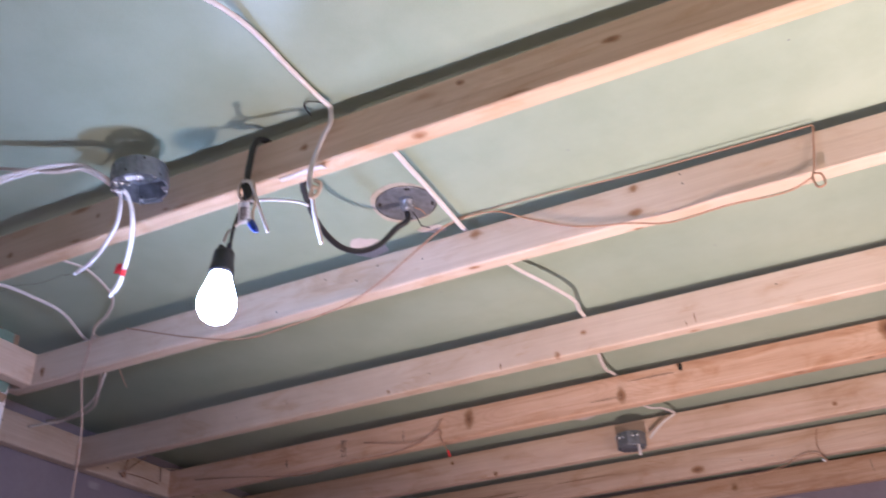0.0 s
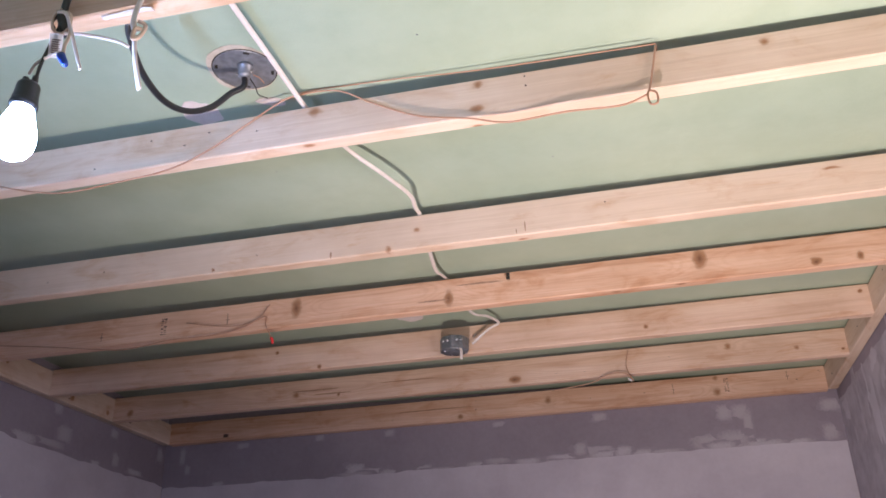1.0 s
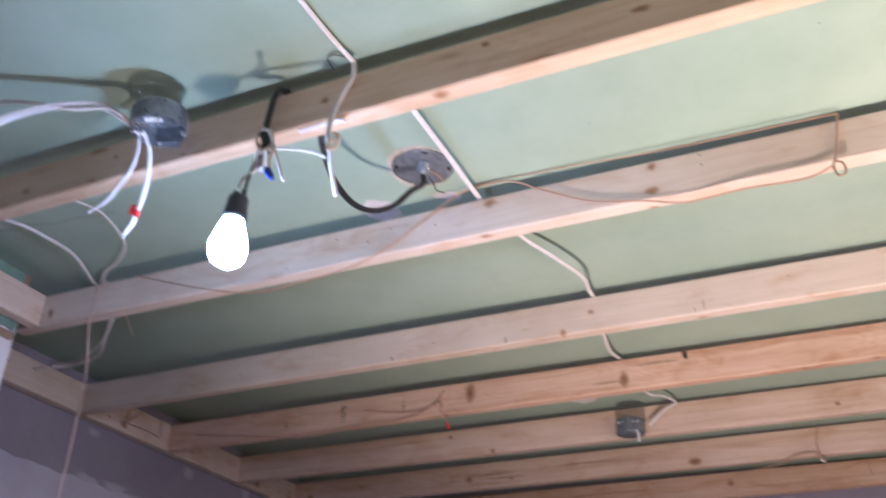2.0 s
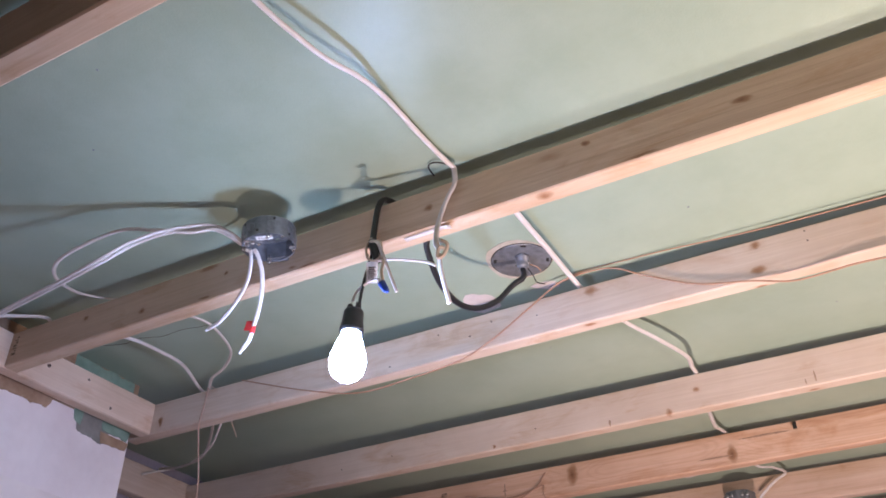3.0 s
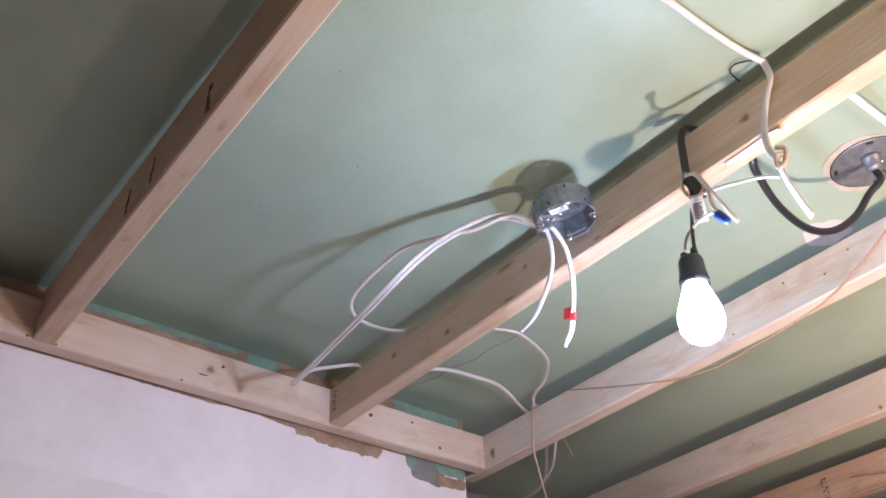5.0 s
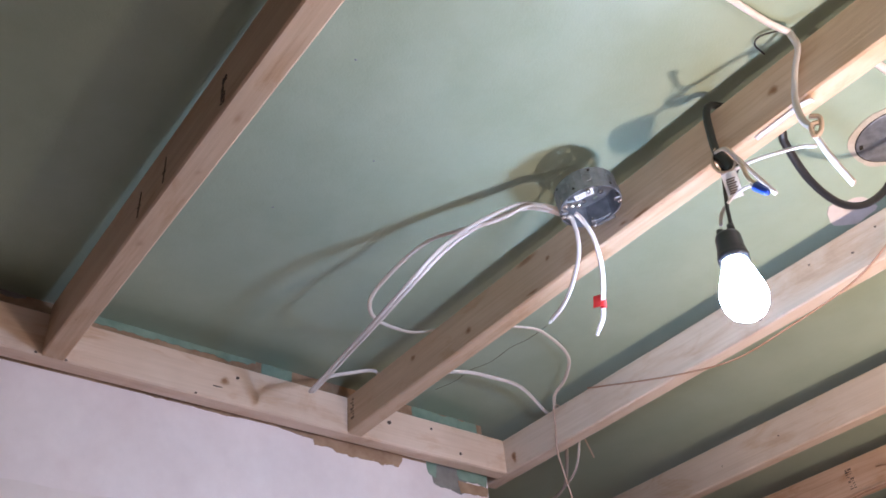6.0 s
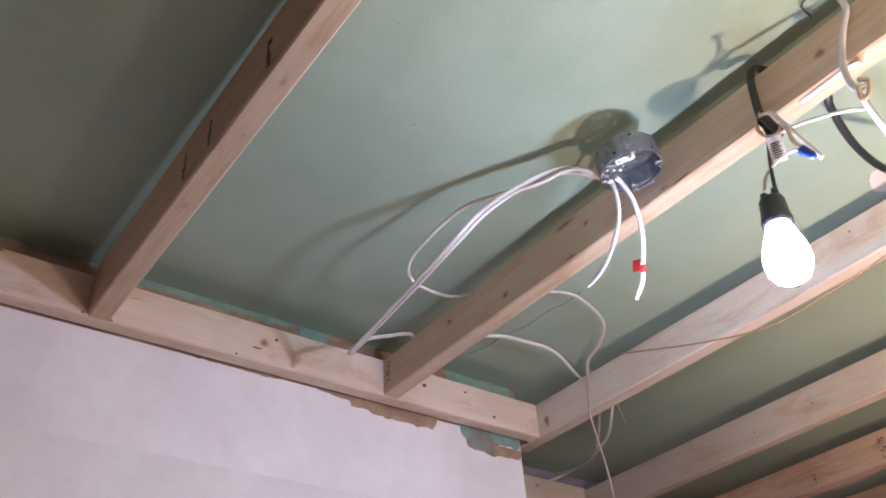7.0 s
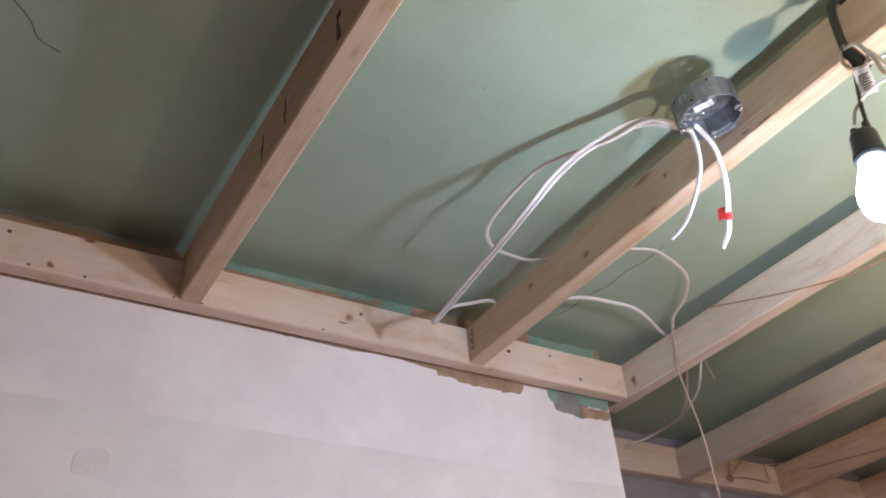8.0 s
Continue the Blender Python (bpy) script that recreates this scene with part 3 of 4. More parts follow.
for k, (y, z, ry, rz) in enumerate(((2.98, 2.08, 0.05, 0.12), (3.05, 2.2, 0.03, 0.07), (2.86, 2.24, 0.05, 0.03), (3.42, 2.2, 0.05, 0.04), (2.8, 2.0, 0.06, 0.08), (2.5, 2.2, 0.04, 0.04))):
    on_wall(wall_east, "filler_dab", y, z, ry, rz, 760 + k, FILLER, "r", 0.00140 + 0.000043 * k, 0.36, 40)


def skim(root, name, a0, a1, top, m, mat, seed, wave=0.012, thick=0.0005):
    """A thin coat of filler below a ragged upper edge."""
    n = max(12, int((a1 - a0) / 0.02))
    bm = bmesh.new()
    up, low = [], []
    for i in range(n + 1):
        a = a0 + (a1 - a0) * i / n
        e = top + wave * (noise.noise((a * 4, seed, 0)) + 0.6 * noise.noise((a * 17, seed, 3)))
        up.append(bm.verts.new((a, e, 0)))
        low.append(bm.verts.new((a, 0.002, 0)))
    faces = [bm.faces.new((low[i], low[i + 1], up[i + 1], up[i])) for i in range(n)]
    out = bmesh.ops.extrude_face_region(bm, geom=faces)
    bmesh.ops.translate(bm, verts=[v for v in out["geom"] if isinstance(v, bmesh.types.BMVert)], vec=(0, 0, thick))
    bmesh.ops.recalc_face_normals(bm, faces=bm.faces[:])
    part(name, bm, mat, root, m=m)


skim(wall_east, "filler_coat", 0.004 - WALL_FAR, 2.0, 2.262, pose(WALL_R, 0, 0, 90, 0, -90), THIN_FILLER, 9, 0.018)
# trowelled edges of the coats
rnd = random.Random(61)
for k in range(20):
    on_wall(wall_north, "filler_dab", rnd.uniform(-0.3, 2.6), 2.10 + rnd.uniform(-0.012, 0.02), rnd.uniform(0.04, 0.12), rnd.uniform(0.012, 0.032), 900 + k, FILLER_EDGE, "y", 0.00162 + 0.000051 * k, 0.4, 44)
for k in range(9):
    on_wall(wall_west_far, "filler_dab", rnd.uniform(1.7, 3.45), 2.11 + rnd.uniform(-0.012, 0.025), rnd.uniform(0.04, 0.11), rnd.uniform(0.012, 0.032), 930 + k, FILLER_EDGE, "x", 0.00162 + 0.000051 * k, 0.4, 44)
for k in range(7):
    on_wall(wall_east, "filler_dab", rnd.uniform(2.5, 3.4), rnd.uniform(2.0, 2.27), rnd.uniform(0.015, 0.04), rnd.uniform(0.05, 0.12), 950 + k, THIN_FILLER, "r", 0.00162 + 0.000051 * k, 0.4, 44)
skim(wall_north, "filler_coat", WALL_L2 + 0.004, WALL_R - 0.004, 2.098, pose(0, WALL_FAR, 0, 90, 0, 0), FILLER, 3, 0.010, 0.0026)
skim(wall_west_far, "filler_coat", CORNER_Y + 0.004, WALL_FAR - 0.004, 2.112, pose(WALL_L2, 0, 0, 90, 0, 90), FILLER, 5, 0.012, 0.0026)
skim(wall_west, "plaster_coat", BACK_Y + 0.004, CORNER_Y - 0.004, 2.085, pose(WALL_L, 0, 0, 90, 0, 90), WHITE_COAT, 8, 0.004)

# the torn edges of the white wall, below and above the ledger
def torn_strip(y0, y1, top, low0, low1, seed, mat, thick, rag=0.006, rag_top=0.0):
    """A piece of paper or bare core on the white wall between two heights, with ragged edges."""
    rnd = random.Random(seed)
    n = max(8, int((y1 - y0) / 0.006))
    bm = bmesh.new()
    up, low = [], []
    for i in range(n + 1):
        f = i / n
        y = y0 + (y1 - y0) * f
        e = noise.noise((y * 28, seed, 0)) + 0.7 * noise.noise((y * 75, seed, 2)) + rnd.uniform(-0.25, 0.25)
        u = noise.noise((y * 33, seed, 5)) + 0.6 * noise.noise((y * 90, seed, 7))
        end = min(1.0, 9 * min(f, 1 - f) + 0.45)
        h = top + rag_top * u
        low.append(bm.verts.new((y + rnd.uniform(-0.001, 0.001), h - (h - low0 - (low1 - low0) * f) * end + rag * e, 0)))
        up.append(bm.verts.new((y, max(h, low[-1].co.y + 0.001), 0)))
    faces = [bm.faces.new((low[i], low[i + 1], up[i + 1], up[i])) for i in range(n)]
    out = bmesh.ops.extrude_face_region(bm, geom=faces)
    bmesh.ops.translate(bm, verts=[v for v in out["geom"] if isinstance(v, bmesh.types.BMVert)], vec=(0, 0, thick))
    bmesh.ops.recalc_face_normals(bm, faces=bm.faces[:])
    part("torn_paper", bm, mat, wall_west, m=pose(WALL_L - 0.0008, 0, 0, 90, 0, 90))


torn_strip(0.50, 0.60, 2.306, 2.299, 2.290, 1, BROWN_PAPER, 0.0018, 0.003)
torn_strip(0.585, 0.685, 2.306, 2.281, 2.274, 2, BROWN_PAPER, 0.0022)
torn_strip(0.665, 0.822, 2.306, 2.272, 2.273, 3, BROWN_PAPER, 0.0026, 0.007)
torn_strip(0.17, 0.42, 2.306, 2.300, 2.297, 4, BROWN_PAPER, 0.0018, 0.003)
torn_strip(0.893, 0.922, 2.306, 2.278, 2.268, 5, TEAL_PAPER, 0.0030, 0.004)
torn_strip(0.905, 1.012, 2.306, 2.252, 2.244, 6, GREY_TORN, 0.0020, 0.008)
torn_strip(0.985, 1.079, 2.306, 2.280, 2.276, 7, TEAL_PAPER, 0.0030, 0.005)
torn_strip(0.985, 1.079, 2.274, 2.246, 2.252, 8, BROWN_PAPER, 0.0026, 0.003, 0.003)
part("torn_paper", box_mesh(WALL_L - 0.001, -1.6, 2.30, WALL_L + 0.0010, CORNER_Y, 2.441), BROWN_PAPER, wall_west)
torn_strip(0.455, 0.530, 2.441, 2.37, 2.37, 9, TEAL_PAPER, 0.0028, 0.0)
torn_strip(0.06, 0.44, 2.441, 2.424, 2.428, 10, TEAL_PAPER, 0.0030, 0.006)
torn_strip(-0.34, -0.04, 2.441, 2.428, 2.430, 11, GREY_TORN, 0.0030, 0.005)
torn_strip(0.86, 1.062, 2.440, 2.37, 2.37, 12, TEAL_PAPER, 0.0034, 0.0, 0.005)
torn_strip(0.70, 0.80, 2.436, 2.37, 2.37, 13, OLD_PAPER, 0.0034, 0.0, 0.006)
on_wall(wall_west, "plaster_mend", -0.10, 1.985, 0.03, 0.028, 860, MENDED, "w", 0.0026, 0.12)
# ---- the lit bulb and its cord ----
def hanging_bulb(x, y, z):
    """z: the middle of the glass; the cord hangs from the joist's near face."""
    root = new("hanging_bulb")
    root.matrix_basis = pose(x, y, z, 0, 4, 0)
    part("glass_dome", lathe([(0, -0.037), (0.012, -0.0355), (0.022, -0.029), (0.0282, -0.018), (0.0305, -0.003)]), GLOW, root, "glowing cool white dome")
    part("glass_neck", lathe([(0.0305, -0.003), (0.0292, 0.008), (0.0250, 0.022), (0.0205, 0.035), (0.017, 0.045), (0.0155, 0.052)]), GLOW_NECK, root, "glowing white neck")
    part("socket", lathe([(0.0, 0.05), (0.0205, 0.05), (0.021, 0.058), (0.0194, 0.060), (0.0194, 0.066), (0.0184, 0.068), (0.0174, 0.088), (0.0155, 0.093), (0.010, 0.096), (0.0, 0.096)]), SOCKET_BLACK, root, "black rubber lamp socket")
    inv = root.matrix_basis.inverted()

    def own(points):
        return [inv @ Vector(p) for p in points]
    part("black_lead", tube(own([(1.013, 0.603, 2.149), (1.016, 0.604, 2.177), (1.019, 0.608, 2.206), (1.023, 0.612, 2.234), (1.027, 0.618, 2.272)]), 0.0028), BLACK_PVC, root)
    part("white_lead", tube(own([(0.999, 0.603, 2.160), (1.007, 0.603, 2.178), (1.029, 0.605, 2.191), (1.061, 0.590, 2.179), (1.081, 0.570, 2.152)]), 0.0024), WHITE_PVC, root)
    part("lead_grip", lathe([(0.0, 0.094), (0.0055, 0.094), (0.0048, 0.106), (0.0, 0.107)], 12), SOCKET_BLACK, root, m=pose(-0.009, 0, 0))
    part("lead_grip", lathe([(0.0, 0.094), (0.0055, 0.094), (0.0048, 0.106), (0.0, 0.107)], 12), SOCKET_BLACK, root, m=pose(0.008, 0, 0))
    c = inv @ Vector((1.034, 0.606, 2.210))
    tag = part("paper_tag", box_mesh(-0.0105, -0.0005, -0.019, 0.0105, 0.0005, 0.019), LABEL_PAPER, root, "white paper tag with a bar code", Matrix.Translation(c) @ pose(0, 0, 0, 24, 4, 14))
    part("bar_code", merge(*[box_mesh(-0.006, -0.0013, -0.012 + 0.0034 * k, 0.007 - 0.002 * (k % 2), -0.0006, -0.0104 + 0.0034 * k) for k in range(7)]), INK, tag)
    return tagged(root, "lit light bulb hanging in a black socket", "light bulb")


hanging_bulb(0.996, 0.604, 2.049)

# the black cable: over the joist, round its face, and from its far side to the cover in the ceiling
black_cable = new("black_cable")
part("loop_end", tube([(1.052, 0.71, 2.385), (1.046, 0.690, 2.397), (1.038, 0.662, 2.3975), (1.030, 0.640, 2.394), (1.024, 0.632, 2.375), (1.021, 0.629, 2.340), (1.021, 0.624, 2.297), (1.027, 0.618, 2.259)], 0.0062), BLACK_PVC, black_cable)
part("hanging_run", tube([(1.10, 0.668, 2.33), (1.095, 0.690, 2.31), (1.085, 0.710, 2.302), (1.070, 0.780, 2.279), (1.067, 0.860, 2.273), (1.081, 0.920, 2.286), (1.108, 0.960, 2.316), (1.139, 0.975, 2.353), (1.160, 0.985, 2.372), (1.158, 0.990, 2.40)], 0.0062), BLACK_PVC, black_cable)
tagged(black_cable, "thick black cable slung over a joist", "cable")
splice = new("cable_splice")
splice.matrix_basis = pose(*(1.029, 0.617, 2.262))
part("tape_wrap", tube([(-0.006, 0, 0.022), (0.0, 0.0, 0.008), (0.006, 0, -0.010), (0.010, 0.0, -0.022)], 0.0095), SOCKET_BLACK, splice)
part("tape_end", tube([(-0.010, -0.004, 0.016), (-0.014, -0.006, 0.002), (-0.008, -0.006, -0.010)], 0.004, 0.4), SOCKET_BLACK, splice)
tagged(splice, "bundle of black tape joining the lamp leads", "cable splice")

# wires tied round the splice
tie = new("tie_wire")
part("ring", tube([(1.027, 0.612, 2.289), (1.018, 0.608, 2.272), (1.023, 0.606, 2.244), (1.041, 0.606, 2.233), (1.050, 0.610, 2.250), (1.044, 0.612, 2.276), (1.029, 0.612, 2.283)], 0.0022), CREAM_PVC, tie)
part("tail", tube([(1.048, 0.606, 2.262), (1.058, 0.603, 2.227), (1.066, 0.588, 2.190), (1.082, 0.570, 2.155)], 0.0030), CREAM_PVC, tie)
part("strap_tail", tube([(1.028, 0.604, 2.277), (1.045, 0.601, 2.268), (1.056, 0.602, 2.243), (1.070, 0.604, 2.201), (1.086, 0.606, 2.155)], 0.0031, 0.5, normal=(0, 1, 0)), WHITE_PVC, tie)
part("long_run", tube([(1.046, 0.606, 2.231), (1.074, 0.610, 2.227), (1.108, 0.615, 2.217), (1.136, 0.620, 2.207), (1.152, 0.622, 2.196)], 0.0026), WHITE_PVC, tie)
tagged(tie, "white tie wire wound round the black splice", "wire")
cap = new("wire_connector")
cap.matrix_basis = Matrix.Translation((1.086, 0.567, 2.144)) @ pose(0, 0, 0, 0, 150, 0) @ Matrix.Scale(0.85, 4)
part("cap", lathe([(0.0, 0.016), (0.004, 0.0155), (0.0062, 0.010), (0.0072, -0.004), (0.0082, -0.012), (0.0065, -0.013), (0.0, -0.010)], 14), BLUE_CAP, cap, "blue plastic cap")
part("wire_stub", tube([(0.002, 0, -0.008), (0.003, 0, -0.016), (0.002, 0, -0.024)], 0.0024), WHITE_PVC, cap)
tagged(cap, "blue twist-on wire connector", "wire connector")

# ---- the white cable that comes over the two near joists ----
near_cable = new("white_cable")
part("upper_run", tube([(1.085, -0.30, 2.409), (1.095, -0.02, 2.410), (1.10, 0.06, 2.409), (1.117, 0.178, 2.399), (1.127, 0.222, 2.394), (1.142, 0.287, 2.391), (1.160, 0.352, 2.400), (1.164, 0.415, 2.413), (1.165, 0.475, 2.418), (1.166, 0.520, 2.418), (1.172, 0.600, 2.416), (1.182, 0.637, 2.408)], 0.0052, 0.6), WHITE_PVC, near_cable)
part("face_run", tube([(1.182, 0.637, 2.408), (1.183, 0.637, 2.374), (1.166, 0.639, 2.345), (1.148, 0.639, 2.298), (1.148, 0.630, 2.253), (1.156, 0.628, 2.229)], 0.0052, 0.55, normal=(0, 1, 0)), WHITE_PVC, near_cable)
# a thin dark loop just below the board, by the joist's top
part("dark_loop", tube([(1.176, 0.632, 2.416), (1.150, 0.617, 2.419), (1.136, 0.623, 2.418), (1.134, 0.648, 2.416)], 0.0015), BLACK_PVC, near_cable, "thin dark loop")
part("knot", tube([(1.158, 0.628, 2.249), (1.168, 0.634, 2.242), (1.163, 0.630, 2.219), (1.154, 0.626, 2.214), (1.156, 0.626, 2.233), (1.165, 0.630, 2.233)], 0.0034), CREAM_PVC, near_cable, "cream twist of bared wire")
part("cut_tail", tube([(1.154, 0.630, 2.222), (1.157, 0.634, 2.185), (1.161, 0.640, 2.157), (1.166, 0.644, 2.130)], 0.0060, 0.5), WHITE_PVC, near_cable)
part("under_run", tube([(1.165, 0.650, 2.290), (1.145, 0.654, 2.2970), (1.11, 0.656, 2.2978), (1.07, 0.657, 2.2980)], 0.0056, 0.38), WHITE_PVC, near_cable)
tagged(near_cable, "white flat cable wound round a joist and cut off", "cable")

# ---- the white cable across the far bays to the far box ----
far_cable = new("white_cable")
part("first_bay", tube([(1.224, 0.672, 2.405), (1.225, 0.72, 2.406), (1.226, 0.822, 2.405), (1.230, 0.950, 2.404), (1.236, 1.118, 2.399), (1.245, 1.18, 2.400)], 0.0062, 0.5), WHITE_PVC, far_cable)
part("second_bay", tube([(1.245, 1.18, 2.400), (1.277, 1.288, 2.385), (1.328, 1.397, 2.372), (1.360, 1.507, 2.372), (1.350, 1.60, 2.386), (1.346, 1.662, 2.396), (1.335, 1.75, 2.400)], 0.0058, 0.6), WHITE_PVC, far_cable)
part("third_bay", tube([(1.335, 1.75, 2.400), (1.312, 1.922, 2.392), (1.303, 2.022, 2.390), (1.306, 2.085, 2.402), (1.312, 2.16, 2.412)], 0.0058, 0.6), WHITE_PVC, far_cable)
part("fourth_bay", tube([(1.312, 2.16, 2.412), (1.336, 2.375, 2.385), (1.38, 2.44, 2.388), (1.403, 2.535, 2.396), (1.370, 2.530, 2.375), (1.338, 2.525, 2.349), (1.309, 2.520, 2.321)], 0.0058, 0.6), WHITE_PVC, far_cable)
tagged(far_cable, "white flat cable crossing over the joists to the far box", "cable")


# ---- steel boxes ----
def ring_box(r, depth, sides, wall=0.0022):
    """A round box, open below; its rim lies at z = 0."""
    return lathe([(r, 0.0), (r, depth - 0.003), (r - 0.003, depth), (0, depth), (0, depth - wall), (r - 0.004, depth - wall), (r - wall, depth - 0.004), (r - wall, 0.0), (r, 0.0)], sides)


def near_box():
    root = new("ceiling_box")
    root.matrix_basis = pose(0.812, 0.583, 2.323, 3, -4, 20)
    r, d, w = 0.051, 0.042, 0.0022
    rings = (r - 0.003, 0.040, 0.032, 0.022, 0.015)
    bm = lathe([(r, 0.0), (r, d - 0.003)] + [(q, d) for q in rings] + [(0, d), (0, d - w)] + [(q, d - w) for q in rings[::-1]] + [(r - w, d - 0.004), (r - w, 0.0), (r, 0.0)], 24)
    # punched holes in the top
    punched = []
    for f in bm.faces:
        f.smooth = False
        c = f.calc_center_median()
        q, k = math.hypot(c.x, c.y), int(math.degrees(math.atan2(c.y, c.x)) % 360 // 15)
        if c.z > d - w - 0.001 and (0.033 < q < 0.040 and k in (1, 5, 11, 13, 14, 19) or 0.016 < q < 0.022 and k in (3, 10, 16, 21)):
            punched.append(f)
    bmesh.ops.delete(bm, geom=punched, context="FACES_ONLY")
    part("shell", bm, DARK_STEEL, root)
    for k in range(8):
        a = math.pi * 2 * (k + 0.5) / 8
        part("knockout", lathe([(0, 0), (0.0085, 0), (0.0085, 0.0012), (0.007, 0.0016), (0, 0.0016)], 16), DARK_STEEL, root, m=pose(0.0496 * math.cos(a), 0.0496 * math.sin(a), 0.021, 0, 90, math.degrees(a)))
    for k in range(4):
        a = math.pi * 2 * k / 4 + 0.3
        part("lug", box_mesh(-0.006, -0.004, -0.001, 0.006, 0.004, 0.002, 0.0008), STEEL, root, m=pose(0.044 * math.cos(a), 0.044 * math.sin(a), 0.001, 0, 0, math.degrees(a)))
        part("screw", lathe([(0, -0.007), (0.0032, -0.007), (0.0042, -0.005), (0.0042, -0.003), (0.002, -0.003), (0.002, 0.012), (0, 0.012)], 10), BRIGHT_STEEL, root, m=pose(0.046 * math.cos(a), 0.046 * math.sin(a), 0.0))
    for k in range(10):
        a = math.pi * 2 * k / 10 + 0.2
        part("hole", lathe([(0, 0), (0.0024, 0), (0.0024, 0.0008), (0, 0.0008)], 8), HOLE_DARK, root, m=pose(0.0502 * math.cos(a), 0.0502 * math.sin(a), 0.009 if k % 2 else 0.034, 0, 90, math.degrees(a)))
    clamp = part("cable_clamp", box_mesh(-0.017, -0.008, -0.004, 0.017, 0.008, 0.006, 0.002, 2), STEEL, root, "bright steel cable clamp", pose(-0.022, -0.026, 0.006, 8, 0, 35))
    for dx in (-0.011, 0.0, 0.011):
        part("clamp_screw", lathe([(0, -0.009), (0.004, -0.009), (0.0046, -0.006), (0.003, -0.004), (0, -0.004)], 10), BRIGHT_STEEL, clamp, m=pose(dx, 0.001 * (dx > 0), 0))
    for k in range(5):
        a = 0.9 + 1.15 * k
        part("ground_screw", lathe([(0, -0.003), (0.0036, -0.003), (0.0040, -0.001), (0, -0.001)], 10), BRIGHT_STEEL, root, m=pose(0.030 * math.cos(a), 0.030 * math.sin(a), 0.0385))
    part("inner_knockout", lathe([(0, 0), (0.012, 0), (0.012, 0.001), (0.0105, 0.0016), (0, 0.0016)], 20), STEEL, root, m=pose(0.006, 0.012, 0.0375))
    label = part("paper_label", box_mesh(-0.015, -0.0085, 0, 0.015, 0.0085, 0.0006), LABEL_PAPER, root, "white paper label inside the box", pose(0.004, -0.0375, -0.0022, 12, 0, 6))
    part("print", merge(*[box_mesh(-0.010 + 0.0042 * k, -0.004, -0.0008, -0.0088 + 0.0042 * k, 0.003, 0.0013) for k in range(4)]), STAMP_INK, label)
    part("bracket", box_mesh(-0.02, 0.044, 0.004, 0.02, 0.061, 0.039, 0.001), DARK_STEEL, root)
    return tagged(root, "round dark steel ceiling box with cables clamped in it", "junction box")


near_box()


def far_box():
    root = new("ceiling_box")
    root.matrix_basis = pose(1.248, 2.505, 2.296, 0, 0, 0)
    bm = ring_box(0.051, 0.045, 8)
    for f in bm.faces:
        f.smooth = False
    part("shell", bm, DARK_STEEL, root)
    part("cover", lathe([(0, -0.002), (0.050, -0.002), (0.050, 0.0), (0, 0.0)], 8), DARK_STEEL, root)
    for k in range(4):
        a = math.pi / 2 * k + 0.5
        part("screw", lathe([(0, -0.005), (0.004, -0.005), (0.005, -0.002), (0, -0.002)], 10), BRIGHT_STEEL, root, m=pose(0.036 * math.cos(a), 0.036 * math.sin(a), 0))
    for k in range(5):
        part("knockout", lathe([(0, 0), (0.007, 0), (0.007, 0.0016), (0, 0.0016)], 12), STEEL, root, m=pose(-0.032 + 0.016 * k, -0.0475 + 0.006 * abs(k - 2) ** 1.3 * 0.5, 0.03, 90, 0, 0))
    part("cable_stub", tube([(0.028, -0.03, 0.0), (0.031, -0.034, -0.018), (0.030, -0.034, -0.042)], 0.0055, 0.6), WHITE_PVC, root, "short cut white cable end")
    return tagged(root, "grey octagonal steel box fixed to a joist", "junction box")


far_box()


def ceiling_cover():
    """A round cover in a hole cut through the green board, with a cable grip."""
    root = new("ceiling_cover")
    root.matrix_basis = pose(1.153, 0.997, ceil_z(1.15) - 0.0005, 0, math.degrees(math.atan(CEIL_FALL)), 0)
    part("bare_edge", blot(-0.004, 0.003, 0.073, 0.073, 0.0014, 77, 48, 0.05), BOARD_EDGE, root, "pale broken edge of the board", pose(0, 0, 0.0002, 180, 0, 0))
    part("hole_rim", lathe([(0.0, -0.0018), (0.0655, -0.0018), (0.066, -0.0006), (0.0, -0.0006)], 40), HOLE_DARK, root, "dark rim of the cut hole")
    part("plate", lathe([(0, -0.003), (0.0615, -0.003), (0.0635, -0.0024), (0.064, -0.001), (0, -0.001)], 40), DARK_STEEL, root, "grey steel plate")
    for a in (0.4, 1.9, 3.6, 5.2):
        part("slot", box_mesh(-0.006, -0.003, -0.0008, 0.006, 0.003, 0.0008, 0.0004), HOLE_DARK, root, m=pose(0.056 * math.cos(a), 0.056 * math.sin(a), -0.0032, 0, 0, math.degrees(a) + 90))
    grip = part("cable_grip", lathe([(0, -0.03), (0.011, -0.03), (0.0135, -0.026), (0.0135, -0.010), (0.017, -0.009), (0.017, -0.003), (0, -0.003)], 8), DARK_STEEL, root, "dark steel cable grip", pose(0.008, -0.012, 0))
    part("grip_screw", tube([(-0.016, 0, -0.02), (0.016, 0, -0.02)], 0.0025, steps=1), BRIGHT_STEEL, grip)
    part("bare_wire", tube([(0.01, 0.0, -0.02), (0.018, 0.018, -0.035), (0.020, 0.032, -0.045), (0.034, 0.045, -0.047)], 0.0012), BLACK_PVC, root)
    part("bare_wire", tube([(0.02, 0.0, -0.018), (0.032, 0.006, -0.024), (0.036, 0.02, -0.028)], 0.0012), COPPER, root)
    return tagged(root, "round grey steel cover with a black cable grip", "ceiling cover")


ceiling_cover()

